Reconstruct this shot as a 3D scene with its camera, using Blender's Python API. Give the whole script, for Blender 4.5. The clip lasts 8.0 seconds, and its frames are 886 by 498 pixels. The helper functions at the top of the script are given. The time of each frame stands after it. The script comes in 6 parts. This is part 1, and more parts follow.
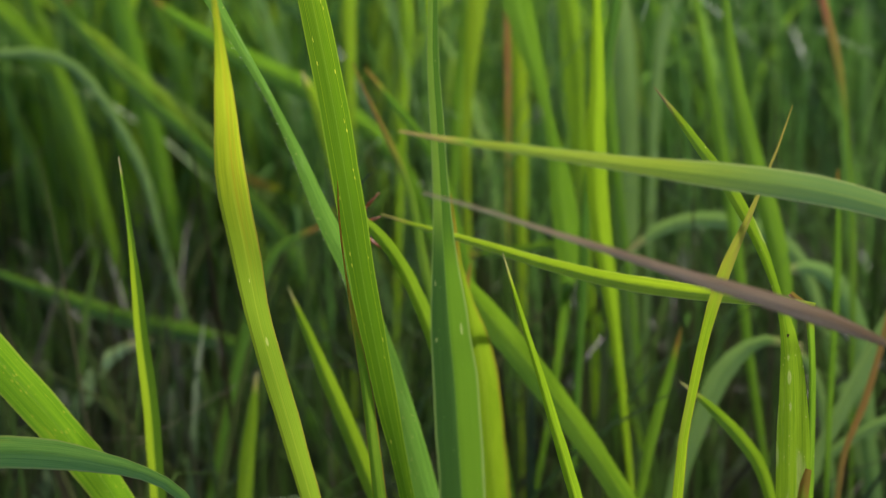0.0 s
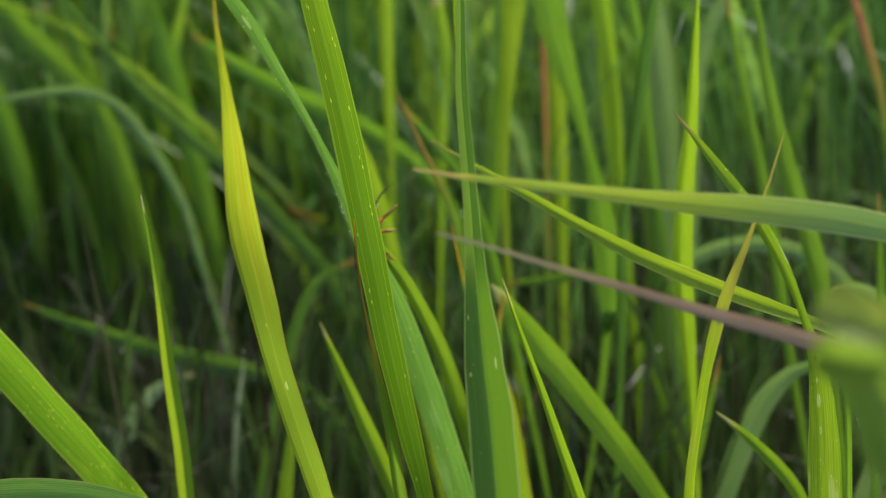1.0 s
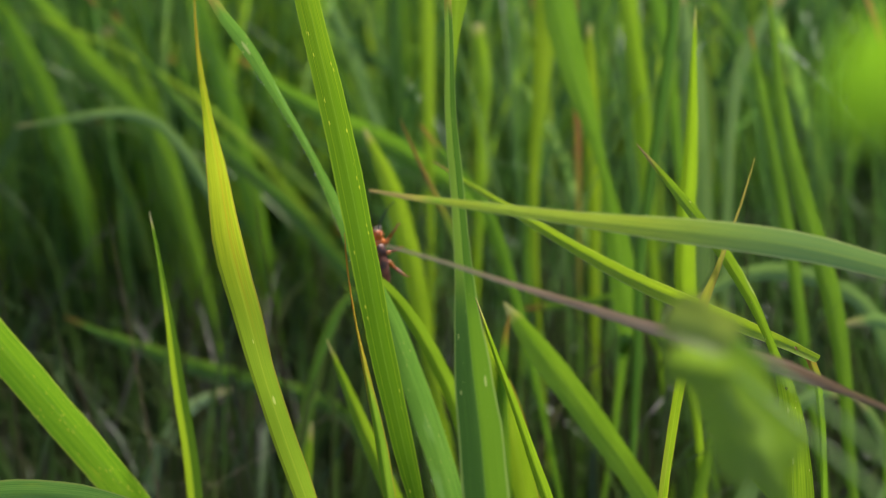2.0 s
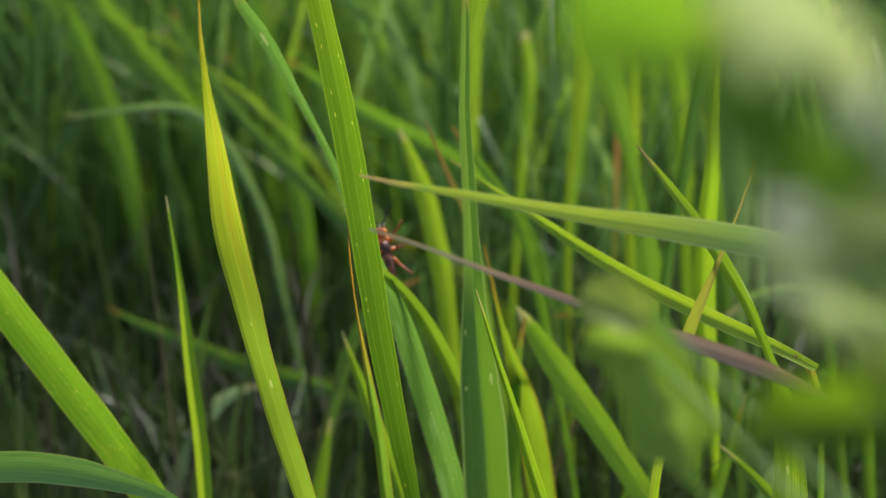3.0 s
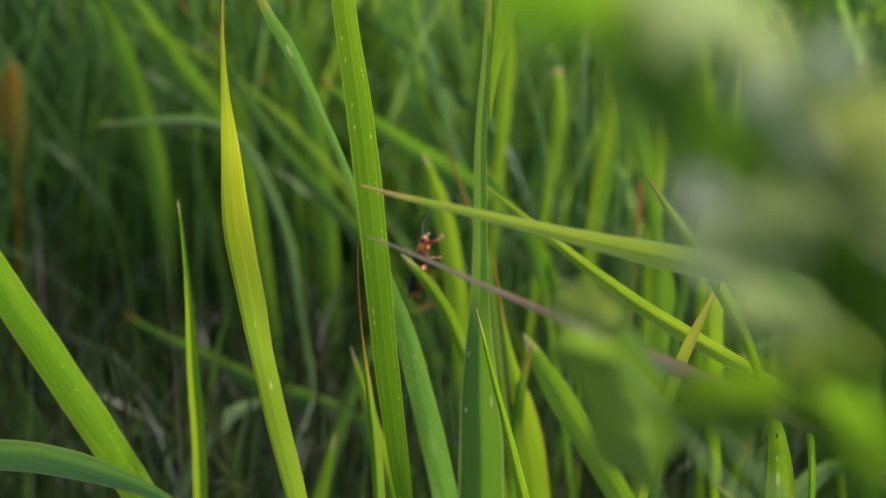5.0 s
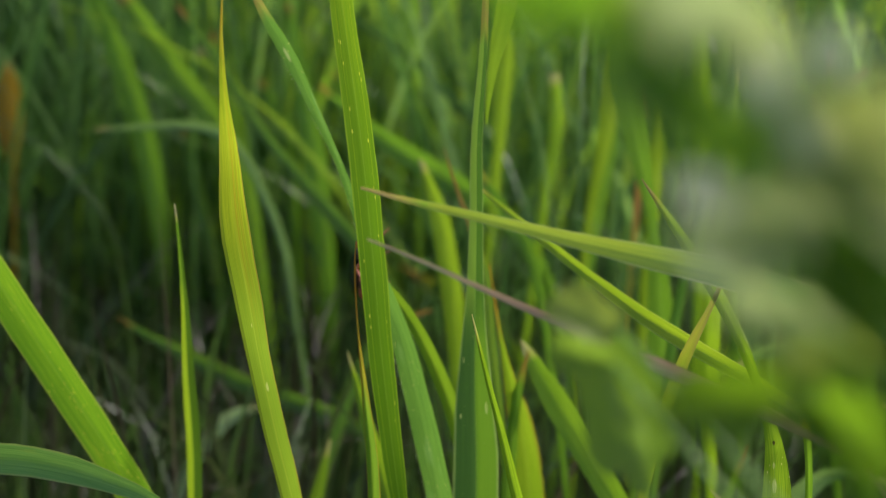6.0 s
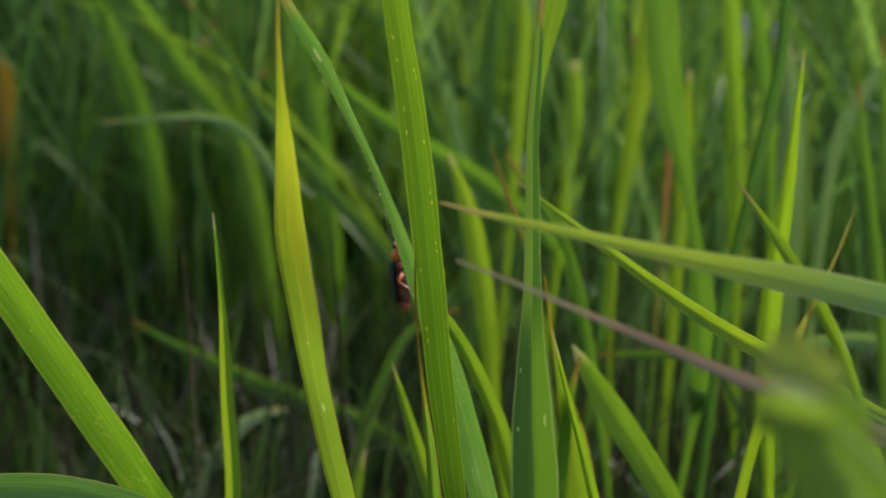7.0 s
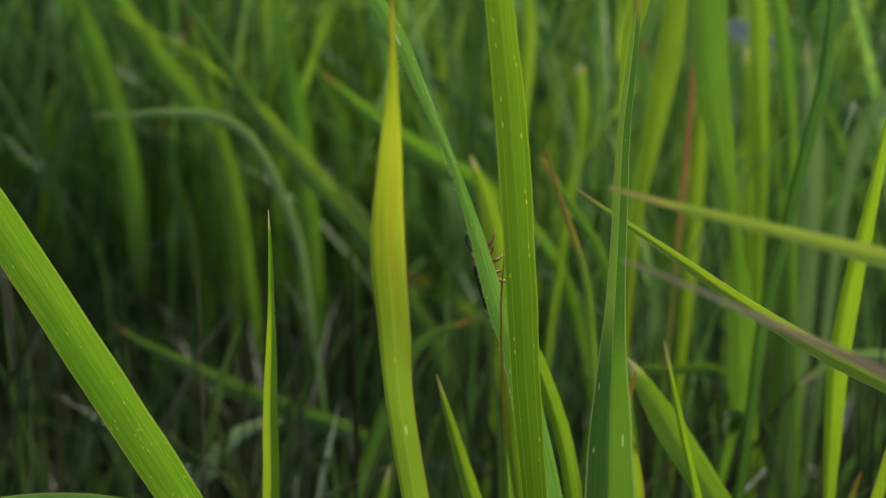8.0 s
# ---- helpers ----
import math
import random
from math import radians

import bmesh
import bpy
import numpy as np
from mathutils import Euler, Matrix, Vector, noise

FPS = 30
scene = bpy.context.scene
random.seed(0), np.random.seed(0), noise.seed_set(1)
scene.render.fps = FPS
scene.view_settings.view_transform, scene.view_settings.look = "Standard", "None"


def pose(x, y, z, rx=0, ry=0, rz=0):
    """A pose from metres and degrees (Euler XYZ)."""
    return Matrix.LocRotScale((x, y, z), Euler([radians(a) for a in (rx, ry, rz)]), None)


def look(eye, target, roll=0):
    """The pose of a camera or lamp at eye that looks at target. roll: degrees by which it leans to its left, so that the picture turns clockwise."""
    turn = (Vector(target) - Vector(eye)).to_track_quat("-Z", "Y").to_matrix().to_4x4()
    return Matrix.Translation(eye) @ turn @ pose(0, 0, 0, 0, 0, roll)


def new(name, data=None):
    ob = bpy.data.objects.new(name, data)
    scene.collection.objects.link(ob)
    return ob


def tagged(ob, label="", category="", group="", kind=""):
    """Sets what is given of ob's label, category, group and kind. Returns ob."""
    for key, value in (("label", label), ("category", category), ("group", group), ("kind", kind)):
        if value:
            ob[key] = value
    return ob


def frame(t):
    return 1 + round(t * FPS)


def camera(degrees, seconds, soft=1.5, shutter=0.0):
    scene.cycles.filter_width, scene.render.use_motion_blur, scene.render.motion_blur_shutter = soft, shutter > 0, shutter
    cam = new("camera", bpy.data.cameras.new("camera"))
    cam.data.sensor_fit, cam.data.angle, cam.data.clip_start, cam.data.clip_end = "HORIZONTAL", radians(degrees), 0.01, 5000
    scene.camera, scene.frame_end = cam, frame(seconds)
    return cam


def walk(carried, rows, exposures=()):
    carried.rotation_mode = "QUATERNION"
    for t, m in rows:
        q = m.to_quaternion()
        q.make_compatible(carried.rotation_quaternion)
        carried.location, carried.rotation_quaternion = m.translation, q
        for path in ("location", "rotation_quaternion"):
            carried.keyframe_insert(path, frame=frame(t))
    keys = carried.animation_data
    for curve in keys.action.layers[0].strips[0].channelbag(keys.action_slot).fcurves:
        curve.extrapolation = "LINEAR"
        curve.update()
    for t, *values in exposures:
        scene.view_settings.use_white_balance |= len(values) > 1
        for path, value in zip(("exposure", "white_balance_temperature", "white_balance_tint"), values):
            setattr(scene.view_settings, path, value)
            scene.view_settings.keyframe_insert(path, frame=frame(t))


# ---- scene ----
# ---- camera ----
cam = camera(36.0, 8.0, soft=0.95, shutter=0.4)
cam.data.dof.use_dof = True
cam.data.dof.focus_distance = 0.268
cam.data.dof.aperture_fstop = 16.5
cam.data.dof.aperture_blades = 0

PATH = [
    (0, -0.04184, 0.01427, 0.30547, 78.451, 2.14, -9.531),
    (0.5, -0.03708, 0.02406, 0.30751, 78.251, 4.105, -8.576),
    (1, -0.03506, 0.01622, 0.30654, 79.602, 3.627, -7.466),
    (1.5, -0.02555, 0.00856, 0.30677, 80.462, 3.591, -5.795),
    (3, -0.00543, 0.00122, 0.30138, 81.592, 1.281, -1.153),
    (3.5, 0, -0.00001, 0.3, 82, 0, 0),
    (4, -0.00004, -0.00161, 0.29856, 82.494, -1.06, 0.308),
    (4.5, 0.00017, -0.00205, 0.29859, 82.78, -1.729, 0.603),
    (6, -0.00007, -0.00112, 0.29764, 83.374, -2.504, 0.545),
    (6.5, -0.00021, 0.00776, 0.2981, 83.056, -2.01, 1.028),
    (7, -0.01624, 0.01892, 0.29988, 82.696, -1.628, -0.179),
    (7.3, -0.02677, 0.03104, 0.29812, 82.764, -1.728, -0.946),
    (7.5, -0.03236, 0.03654, 0.29559, 83.129, -1.989, -1.329),
    (7.8, -0.04068, 0.04041, 0.29496, 83.189, -2.696, -2.283),
    (8, -0.04401, 0.04196, 0.29471, 83.216, -2.978, -2.665),
]
walk(cam, [(t, pose(*p)) for t, *p in PATH], exposures=[(0.0, 1.43), (1.5, 1.47), (3.5, 1.51), (4.5, 1.39), (6.0, 1.34), (7.0, 1.10), (7.5, 1.06), (8.0, 1.06)])

# ---- light: bright hazy daylight from above ----
world = bpy.data.worlds.new("sky")
scene.world = world
world.use_nodes = True
wn, wl = world.node_tree.nodes, world.node_tree.links
sky = wn.new("ShaderNodeTexSky")
sky.sky_type, sky.sun_disc = "NISHITA", False
sky.sun_elevation, sky.sun_rotation = radians(52), radians(40)
sky.air_density, sky.dust_density = 1.0, 3.0
wl.new(sky.outputs[0], wn["Background"].inputs[0])
wn["Background"].inputs[1].default_value = 0.11
sun = new("sun", bpy.data.lights.new("sun", "SUN"))
sun.data.energy, sun.data.angle, sun.data.color = 2.5, radians(12), (1.0, 0.97, 0.90)
sun_from = Vector((math.sin(radians(40)) * math.cos(radians(52)), math.cos(radians(40)) * math.cos(radians(52)), math.sin(radians(52))))
sun.matrix_world = look(sun_from * 5, (0, 0, 0))


# ---- materials ----
def nodes_of(name):
    m = bpy.data.materials.new(name)
    m.use_nodes = True
    m.node_tree.nodes.clear()
    return m, m.node_tree.nodes, m.node_tree.links


def val(n, l, op, a, b=None, c=None, clamp=False):
    """A math node on sockets or numbers; gives its output."""
    k = n.new("ShaderNodeMath")
    k.operation, k.use_clamp = op, clamp
    for i, v in enumerate((a, b, c)):
        if v is None:
            continue
        if isinstance(v, (int, float)):
            k.inputs[i].default_value = v
        else:
            l.new(v, k.inputs[i])
    return k.outputs[0]


def mixed(n, l, fac, a, b):
    """A colour mix of sockets or colours."""
    k = n.new("ShaderNodeMix")
    k.data_type = "RGBA"
    if isinstance(fac, (int, float)):
        k.inputs[0].default_value = fac
    else:
        l.new(fac, k.inputs[0])
    for i, v in ((6, a), (7, b)):
        if isinstance(v, tuple):
            k.inputs[i].default_value = (*v, 1)
        else:
            l.new(v, k.inputs[i])
    return k.outputs[2]


def step(n, l, x, lo, hi):
    k = n.new("ShaderNodeMapRange")
    k.interpolation_type = "SMOOTHSTEP"
    l.new(x, k.inputs[0])
    for i, v in ((1, lo), (2, hi)):
        if isinstance(v, (int, float)):
            k.inputs[i].default_value = v
        else:
            l.new(v, k.inputs[i])
    return k.outputs[0]


def noise_of(n, l, vector, scale, detail=3.0):
    k = n.new("ShaderNodeTexNoise")
    k.inputs["Scale"].default_value, k.inputs["Detail"].default_value = scale, detail
    l.new(vector, k.inputs["Vector"])
    return k.outputs[0]


def stretched(n, l, x, y, shift, sx, sy):
    k = n.new("ShaderNodeCombineXYZ")
    l.new(val(n, l, "MULTIPLY", x, sx), k.inputs[0])
    l.new(val(n, l, "MULTIPLY", y, sy), k.inputs[1])
    l.new(shift, k.inputs[2])
    return k.outputs[0]


def leaf_material(name, dark, light, tip=(0.30, 0.17, 0.06), tip_len=0.006, edge=None, spots=None, spot_size=0.25, patch=None, through_part=0.45, rough=0.48, ribs=46.0, rows=None, marks=(), back=None, young=None, young_at=(0.90, 0.70), half_tones=None, swap_at=0.77, strip=None, rust=None):
    """A thin leaf: parallel ribs, blotches, pale midrib, withered tip, specks; part of the light goes through it.
    Its maps: Across (-1 to 1 over the width, 0 to 1 from base to tip) and Metric (metres across, metres from the tip)."""
    m, n, l = nodes_of(name)
    ua, um = n.new("ShaderNodeUVMap"), n.new("ShaderNodeUVMap")
    ua.uv_map, um.uv_map = "Across", "Metric"
    sa, sm = n.new("ShaderNodeSeparateXYZ"), n.new("ShaderNodeSeparateXYZ")
    l.new(ua.outputs[0], sa.inputs[0]), l.new(um.outputs[0], sm.inputs[0])
    info = n.new("ShaderNodeObjectInfo")
    shift = val(n, l, "MULTIPLY", info.outputs["Random"], 37.0)
    across, far, wide = sa.outputs[0], sm.outputs[1], sm.outputs[0]
    off = val(n, l, "ABSOLUTE", across)
    blotch = noise_of(n, l, stretched(n, l, wide, far, shift, 160, 28), 1.0)
    grain = noise_of(n, l, stretched(n, l, wide, far, shift, 2600, 70), 1.0, 2.0)
    rib = val(n, l, "SINE", val(n, l, "ADD", val(n, l, "MULTIPLY", across, ribs), val(n, l, "MULTIPLY", blotch, 9.0)))
    tone = val(n, l, "ADD", val(n, l, "MULTIPLY", blotch, 0.9), val(n, l, "MULTIPLY", grain, 0.95))
    tone = val(n, l, "ADD", tone, val(n, l, "MULTIPLY", rib, 0.07))
    col = mixed(n, l, step(n, l, tone, 0.66, 1.20), dark, light)
    streak = noise_of(n, l, stretched(n, l, across, far, shift, 11, 9), 1.0, 4.0)
    col = mixed(n, l, val(n, l, "MULTIPLY", step(n, l, streak, 0.52, 0.70), 0.35), col, tuple(0.55 * c for c in dark))
    col = mixed(n, l, val(n, l, "MULTIPLY", step(n, l, streak, 0.46, 0.30), 0.45), col, (min(1, light[0] * 1.25), min(1, light[1] * 1.12), light[2]))
    vein = noise_of(n, l, stretched(n, l, across, far, shift, 26, 5), 1.0, 3.0)
    col = mixed(n, l, val(n, l, "MULTIPLY", step(n, l, vein, 0.48, 0.66), 0.42), col, tuple(0.6 * c for c in dark))
    if young:
        col = mixed(n, l, val(n, l, "MULTIPLY", step(n, l, sa.outputs[1], *young_at), val(n, l, "SUBTRACT", 1.04, val(n, l, "MULTIPLY", vein, 0.4), clamp=True)), col, young)
    if half_tones:
        # light and shade of a folded blade, painted per half, above and below a swap
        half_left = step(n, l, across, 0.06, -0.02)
        above, below = step(n, l, sa.outputs[1], swap_at - 0.03, swap_at + 0.03), step(n, l, sa.outputs[1], swap_at + 0.03, swap_at - 0.03)
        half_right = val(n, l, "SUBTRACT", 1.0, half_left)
        for side, end, tint in ((half_left, above, half_tones[0]), (half_left, below, half_tones[1]), (half_right, below, half_tones[2]), (half_right, above, half_tones[3])):
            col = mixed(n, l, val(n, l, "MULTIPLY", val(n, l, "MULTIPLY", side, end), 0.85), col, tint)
    col = mixed(n, l, val(n, l, "MULTIPLY", step(n, l, off, 0.09, 0.02), 0.18), col, tuple(min(1, 1.25 * c + 0.05) for c in light))
    if edge:
        col = mixed(n, l, val(n, l, "MULTIPLY", step(n, l, val(n, l, "ADD", off, val(n, l, "MULTIPLY", blotch, 0.12)), 0.93, 1.02), 0.8), col, edge)
    if patch:
        k = noise_of(n, l, stretched(n, l, wide, far, shift, 420, 60), 1.0)
        col = mixed(n, l, val(n, l, "MULTIPLY", step(n, l, k, 0.60, 0.72), 0.55), col, patch)
    if spots:
        v = n.new("ShaderNodeTexVoronoi")
        v.inputs["Scale"].default_value = 1.0
        l.new(stretched(n, l, wide, far, shift, 1300, 420), v.inputs["Vector"])
        gate = step(n, l, noise_of(n, l, stretched(n, l, wide, far, shift, 330, 120), 1.0, 1.0), 0.47, 0.54)
        if rows:
            # the specks follow two veins only
            lanes = [step(n, l, val(n, l, "ABSOLUTE", val(n, l, "SUBTRACT", across, r)), 0.13, 0.07) for r in rows]
            gate = val(n, l, "MULTIPLY", gate, val(n, l, "MAXIMUM", *lanes))
            col = mixed(n, l, val(n, l, "MULTIPLY", val(n, l, "MAXIMUM", *[step(n, l, val(n, l, "ABSOLUTE", val(n, l, "SUBTRACT", across, r)), 0.035, 0.015) for r in rows]), 0.45), col, (0.26, 0.36, 0.02))
        col = mixed(n, l, val(n, l, "MULTIPLY", step(n, l, v.outputs["Distance"], spot_size, spot_size * 0.6), gate), col, spots)
    if rust:
        # rusty streaks towards the tip, beside the middle
        lane = val(n, l, "MULTIPLY", step(n, l, val(n, l, "ABSOLUTE", val(n, l, "SUBTRACT", across, 0.3)), 0.45, 0.05), step(n, l, sa.outputs[1], 0.74, 0.90))
        col = mixed(n, l, val(n, l, "MULTIPLY", val(n, l, "MULTIPLY", lane, step(n, l, vein, 0.40, 0.58)), 0.7), col, rust)
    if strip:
        # a narrow dark strip along the left rim, below the upper end
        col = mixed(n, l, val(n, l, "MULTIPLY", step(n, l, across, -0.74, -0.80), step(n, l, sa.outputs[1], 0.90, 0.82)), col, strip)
    for e, back_from_tip, half_wide, half_long in marks:
        # a dried patch: across the blade, metres from the tip, half its width (of the half blade) and half its length
        u = val(n, l, "DIVIDE", val(n, l, "SUBTRACT", across, e), half_wide)
        w = val(n, l, "DIVIDE", val(n, l, "SUBTRACT", far, back_from_tip), half_long)
        r = val(n, l, "ADD", val(n, l, "ADD", val(n, l, "MULTIPLY", u, u), val(n, l, "MULTIPLY", w, w)), val(n, l, "MULTIPLY", val(n, l, "SUBTRACT", grain, 0.5), 2.2))
        col = mixed(n, l, val(n, l, "MULTIPLY", step(n, l, r, 1.25, 0.35), 0.6), col, (0.58, 0.57, 0.26))
    rim = val(n, l, "ADD", far, val(n, l, "MULTIPLY", val(n, l, "SUBTRACT", blotch, 0.5), tip_len * 1.2))
    rim = val(n, l, "SUBTRACT", rim, val(n, l, "MULTIPLY", off, tip_len * 0.25))
    half = step(n, l, rim, tip_len * 1.7, tip_len * 0.9)
    warm = tuple(0.5 * (a + b) for a, b in zip(light, tip))
    col = mixed(n, l, half, col, (warm[0] * 1.2, warm[1], warm[2]))
    col = mixed(n, l, step(n, l, rim, tip_len * 1.1, tip_len * 0.5), col, tip)
    hue = n.new("ShaderNodeHueSaturation")
    l.new(val(n, l, "ADD", 0.9, val(n, l, "MULTIPLY", info.outputs["Random"], 0.2)), hue.inputs["Value"])
    l.new(val(n, l, "ADD", 0.49, val(n, l, "MULTIPLY", info.outputs["Random"], 0.02)), hue.inputs["Hue"])
    l.new(col, hue.inputs["Color"])
    height = val(n, l, "ADD", val(n, l, "MULTIPLY", rib, 0.08), grain)
    bump = n.new("ShaderNodeBump")
    bump.inputs["Strength"].default_value, bump.inputs["Distance"].default_value = 0.3, 0.00016
    l.new(height, bump.inputs["Height"])
    p, t, mix, out = (n.new("ShaderNode" + k) for k in ("BsdfPrincipled", "BsdfTranslucent", "MixShader", "OutputMaterial"))
    l.new(hue.outputs[0], p.inputs["Base Color"])
    l.new(val(n, l, "ADD", rough, val(n, l, "MULTIPLY", val(n, l, "SUBTRACT", blotch, 0.5), 0.25)), p.inputs["Roughness"])
    p.inputs["Specular IOR Level"].default_value = 0.32
    l.new(mixed(n, l, 0.35, hue.outputs[0], back or (light[0] * 1.2, light[1] * 1.2, light[2] * 0.5)), t.inputs["Color"])
    l.new(bump.outputs[0], p.inputs["Normal"]), l.new(bump.outputs[0], t.inputs["Normal"])
    mix.inputs[0].default_value = through_part
    l.new(p.outputs[0], mix.inputs[1]), l.new(t.outputs[0], mix.inputs[2]), l.new(mix.outputs[0], out.inputs[0])
    return m


def shell_material(name, colour, second, rough=0.4, scale=900.0, coat=0.0, alpha=1.0):
    m, n, l = nodes_of(name)
    tc = n.new("ShaderNodeTexCoord")
    k = noise_of(n, l, tc.outputs["Object"], scale)
    p, out = n.new("ShaderNodeBsdfPrincipled"), n.new("ShaderNodeOutputMaterial")
    l.new(mixed(n, l, step(n, l, k, 0.38, 0.66), colour, second), p.inputs["Base Color"])
    p.inputs["Roughness"].default_value, p.inputs["Coat Weight"].default_value, p.inputs["Alpha"].default_value = rough, coat, alpha
    bump = n.new("ShaderNodeBump")
    bump.inputs["Strength"].default_value, bump.inputs["Distance"].default_value = 0.3, 0.0001
    l.new(k, bump.inputs["Height"]), l.new(bump.outputs[0], p.inputs["Normal"]), l.new(p.outputs[0], out.inputs[0])
    return m


def ground_material():
    m, n, l = nodes_of("soil")
    tc = n.new("ShaderNodeTexCoord")
    a, c = noise_of(n, l, tc.outputs["Object"], 14.0, 6.0), noise_of(n, l, tc.outputs["Object"], 120.0, 4.0)
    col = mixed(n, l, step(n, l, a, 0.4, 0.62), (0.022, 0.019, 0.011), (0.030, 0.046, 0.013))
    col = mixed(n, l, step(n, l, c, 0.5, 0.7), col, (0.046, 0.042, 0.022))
    p, out, bump = n.new("ShaderNodeBsdfPrincipled"), n.new("ShaderNodeOutputMaterial"), n.new("ShaderNodeBump")
    l.new(col, p.inputs["Base Color"])
    p.inputs["Roughness"].default_value = 0.95
    bump.inputs["Strength"].default_value, bump.inputs["Distance"].default_value = 0.8, 0.01
    l.new(c, bump.inputs["Height"]), l.new(bump.outputs[0], p.inputs["Normal"]), l.new(p.outputs[0], out.inputs[0])
    return m


def meadow_material(name, colours, through_part=0.4):
    """Grass in bulk: each blade takes its own tone."""
    m, n, l = nodes_of(name)
    g = n.new("ShaderNodeNewGeometry")
    ramp = n.new("ShaderNodeValToRGB")
    ramp.color_ramp.elements[0].color, ramp.color_ramp.elements[1].color = (*colours[0], 1), (*colours[-1], 1)
    for i, c in enumerate(colours[1:-1], 1):
        ramp.color_ramp.elements.new(i / (len(colours) - 1)).color = (*c, 1)
    l.new(g.outputs["Random Per Island"], ramp.inputs[0])
    tc = n.new("ShaderNodeTexCoord")
    k = noise_of(n, l, tc.outputs["Object"], 60.0)
    col = mixed(n, l, val(n, l, "MULTIPLY", step(n, l, k, 0.45, 0.75), 0.35), ramp.outputs[0], colours[-2])
    along = n.new("ShaderNodeMapping")
    along.inputs["Scale"].default_value = (240, 240, 12)
    l.new(tc.outputs["Object"], along.inputs["Vector"])
    streak = noise_of(n, l, along.outputs[0], 1.0)
    col = mixed(n, l, val(n, l, "MULTIPLY", step(n, l, streak, 0.50, 0.72), 0.5), col, tuple(0.45 * c for c in colours[1]))
    col = mixed(n, l, val(n, l, "MULTIPLY", step(n, l, streak, 0.46, 0.28), 0.4), col, tuple(min(1, 1.25 * c) for c in colours[3 % len(colours)]))
    p, t, mix, out = (n.new("ShaderNode" + s) for s in ("BsdfPrincipled", "BsdfTranslucent", "MixShader", "OutputMaterial"))
    p.inputs["Roughness"].default_value, p.inputs["Specular IOR Level"].default_value = 0.42, 0.34
    mix.inputs[0].default_value = through_part
    l.new(col, p.inputs["Base Color"]), l.new(col, t.inputs["Color"])
    l.new(p.outputs[0], mix.inputs[1]), l.new(t.outputs[0], mix.inputs[2]), l.new(mix.outputs[0], out.inputs[0])
    return m


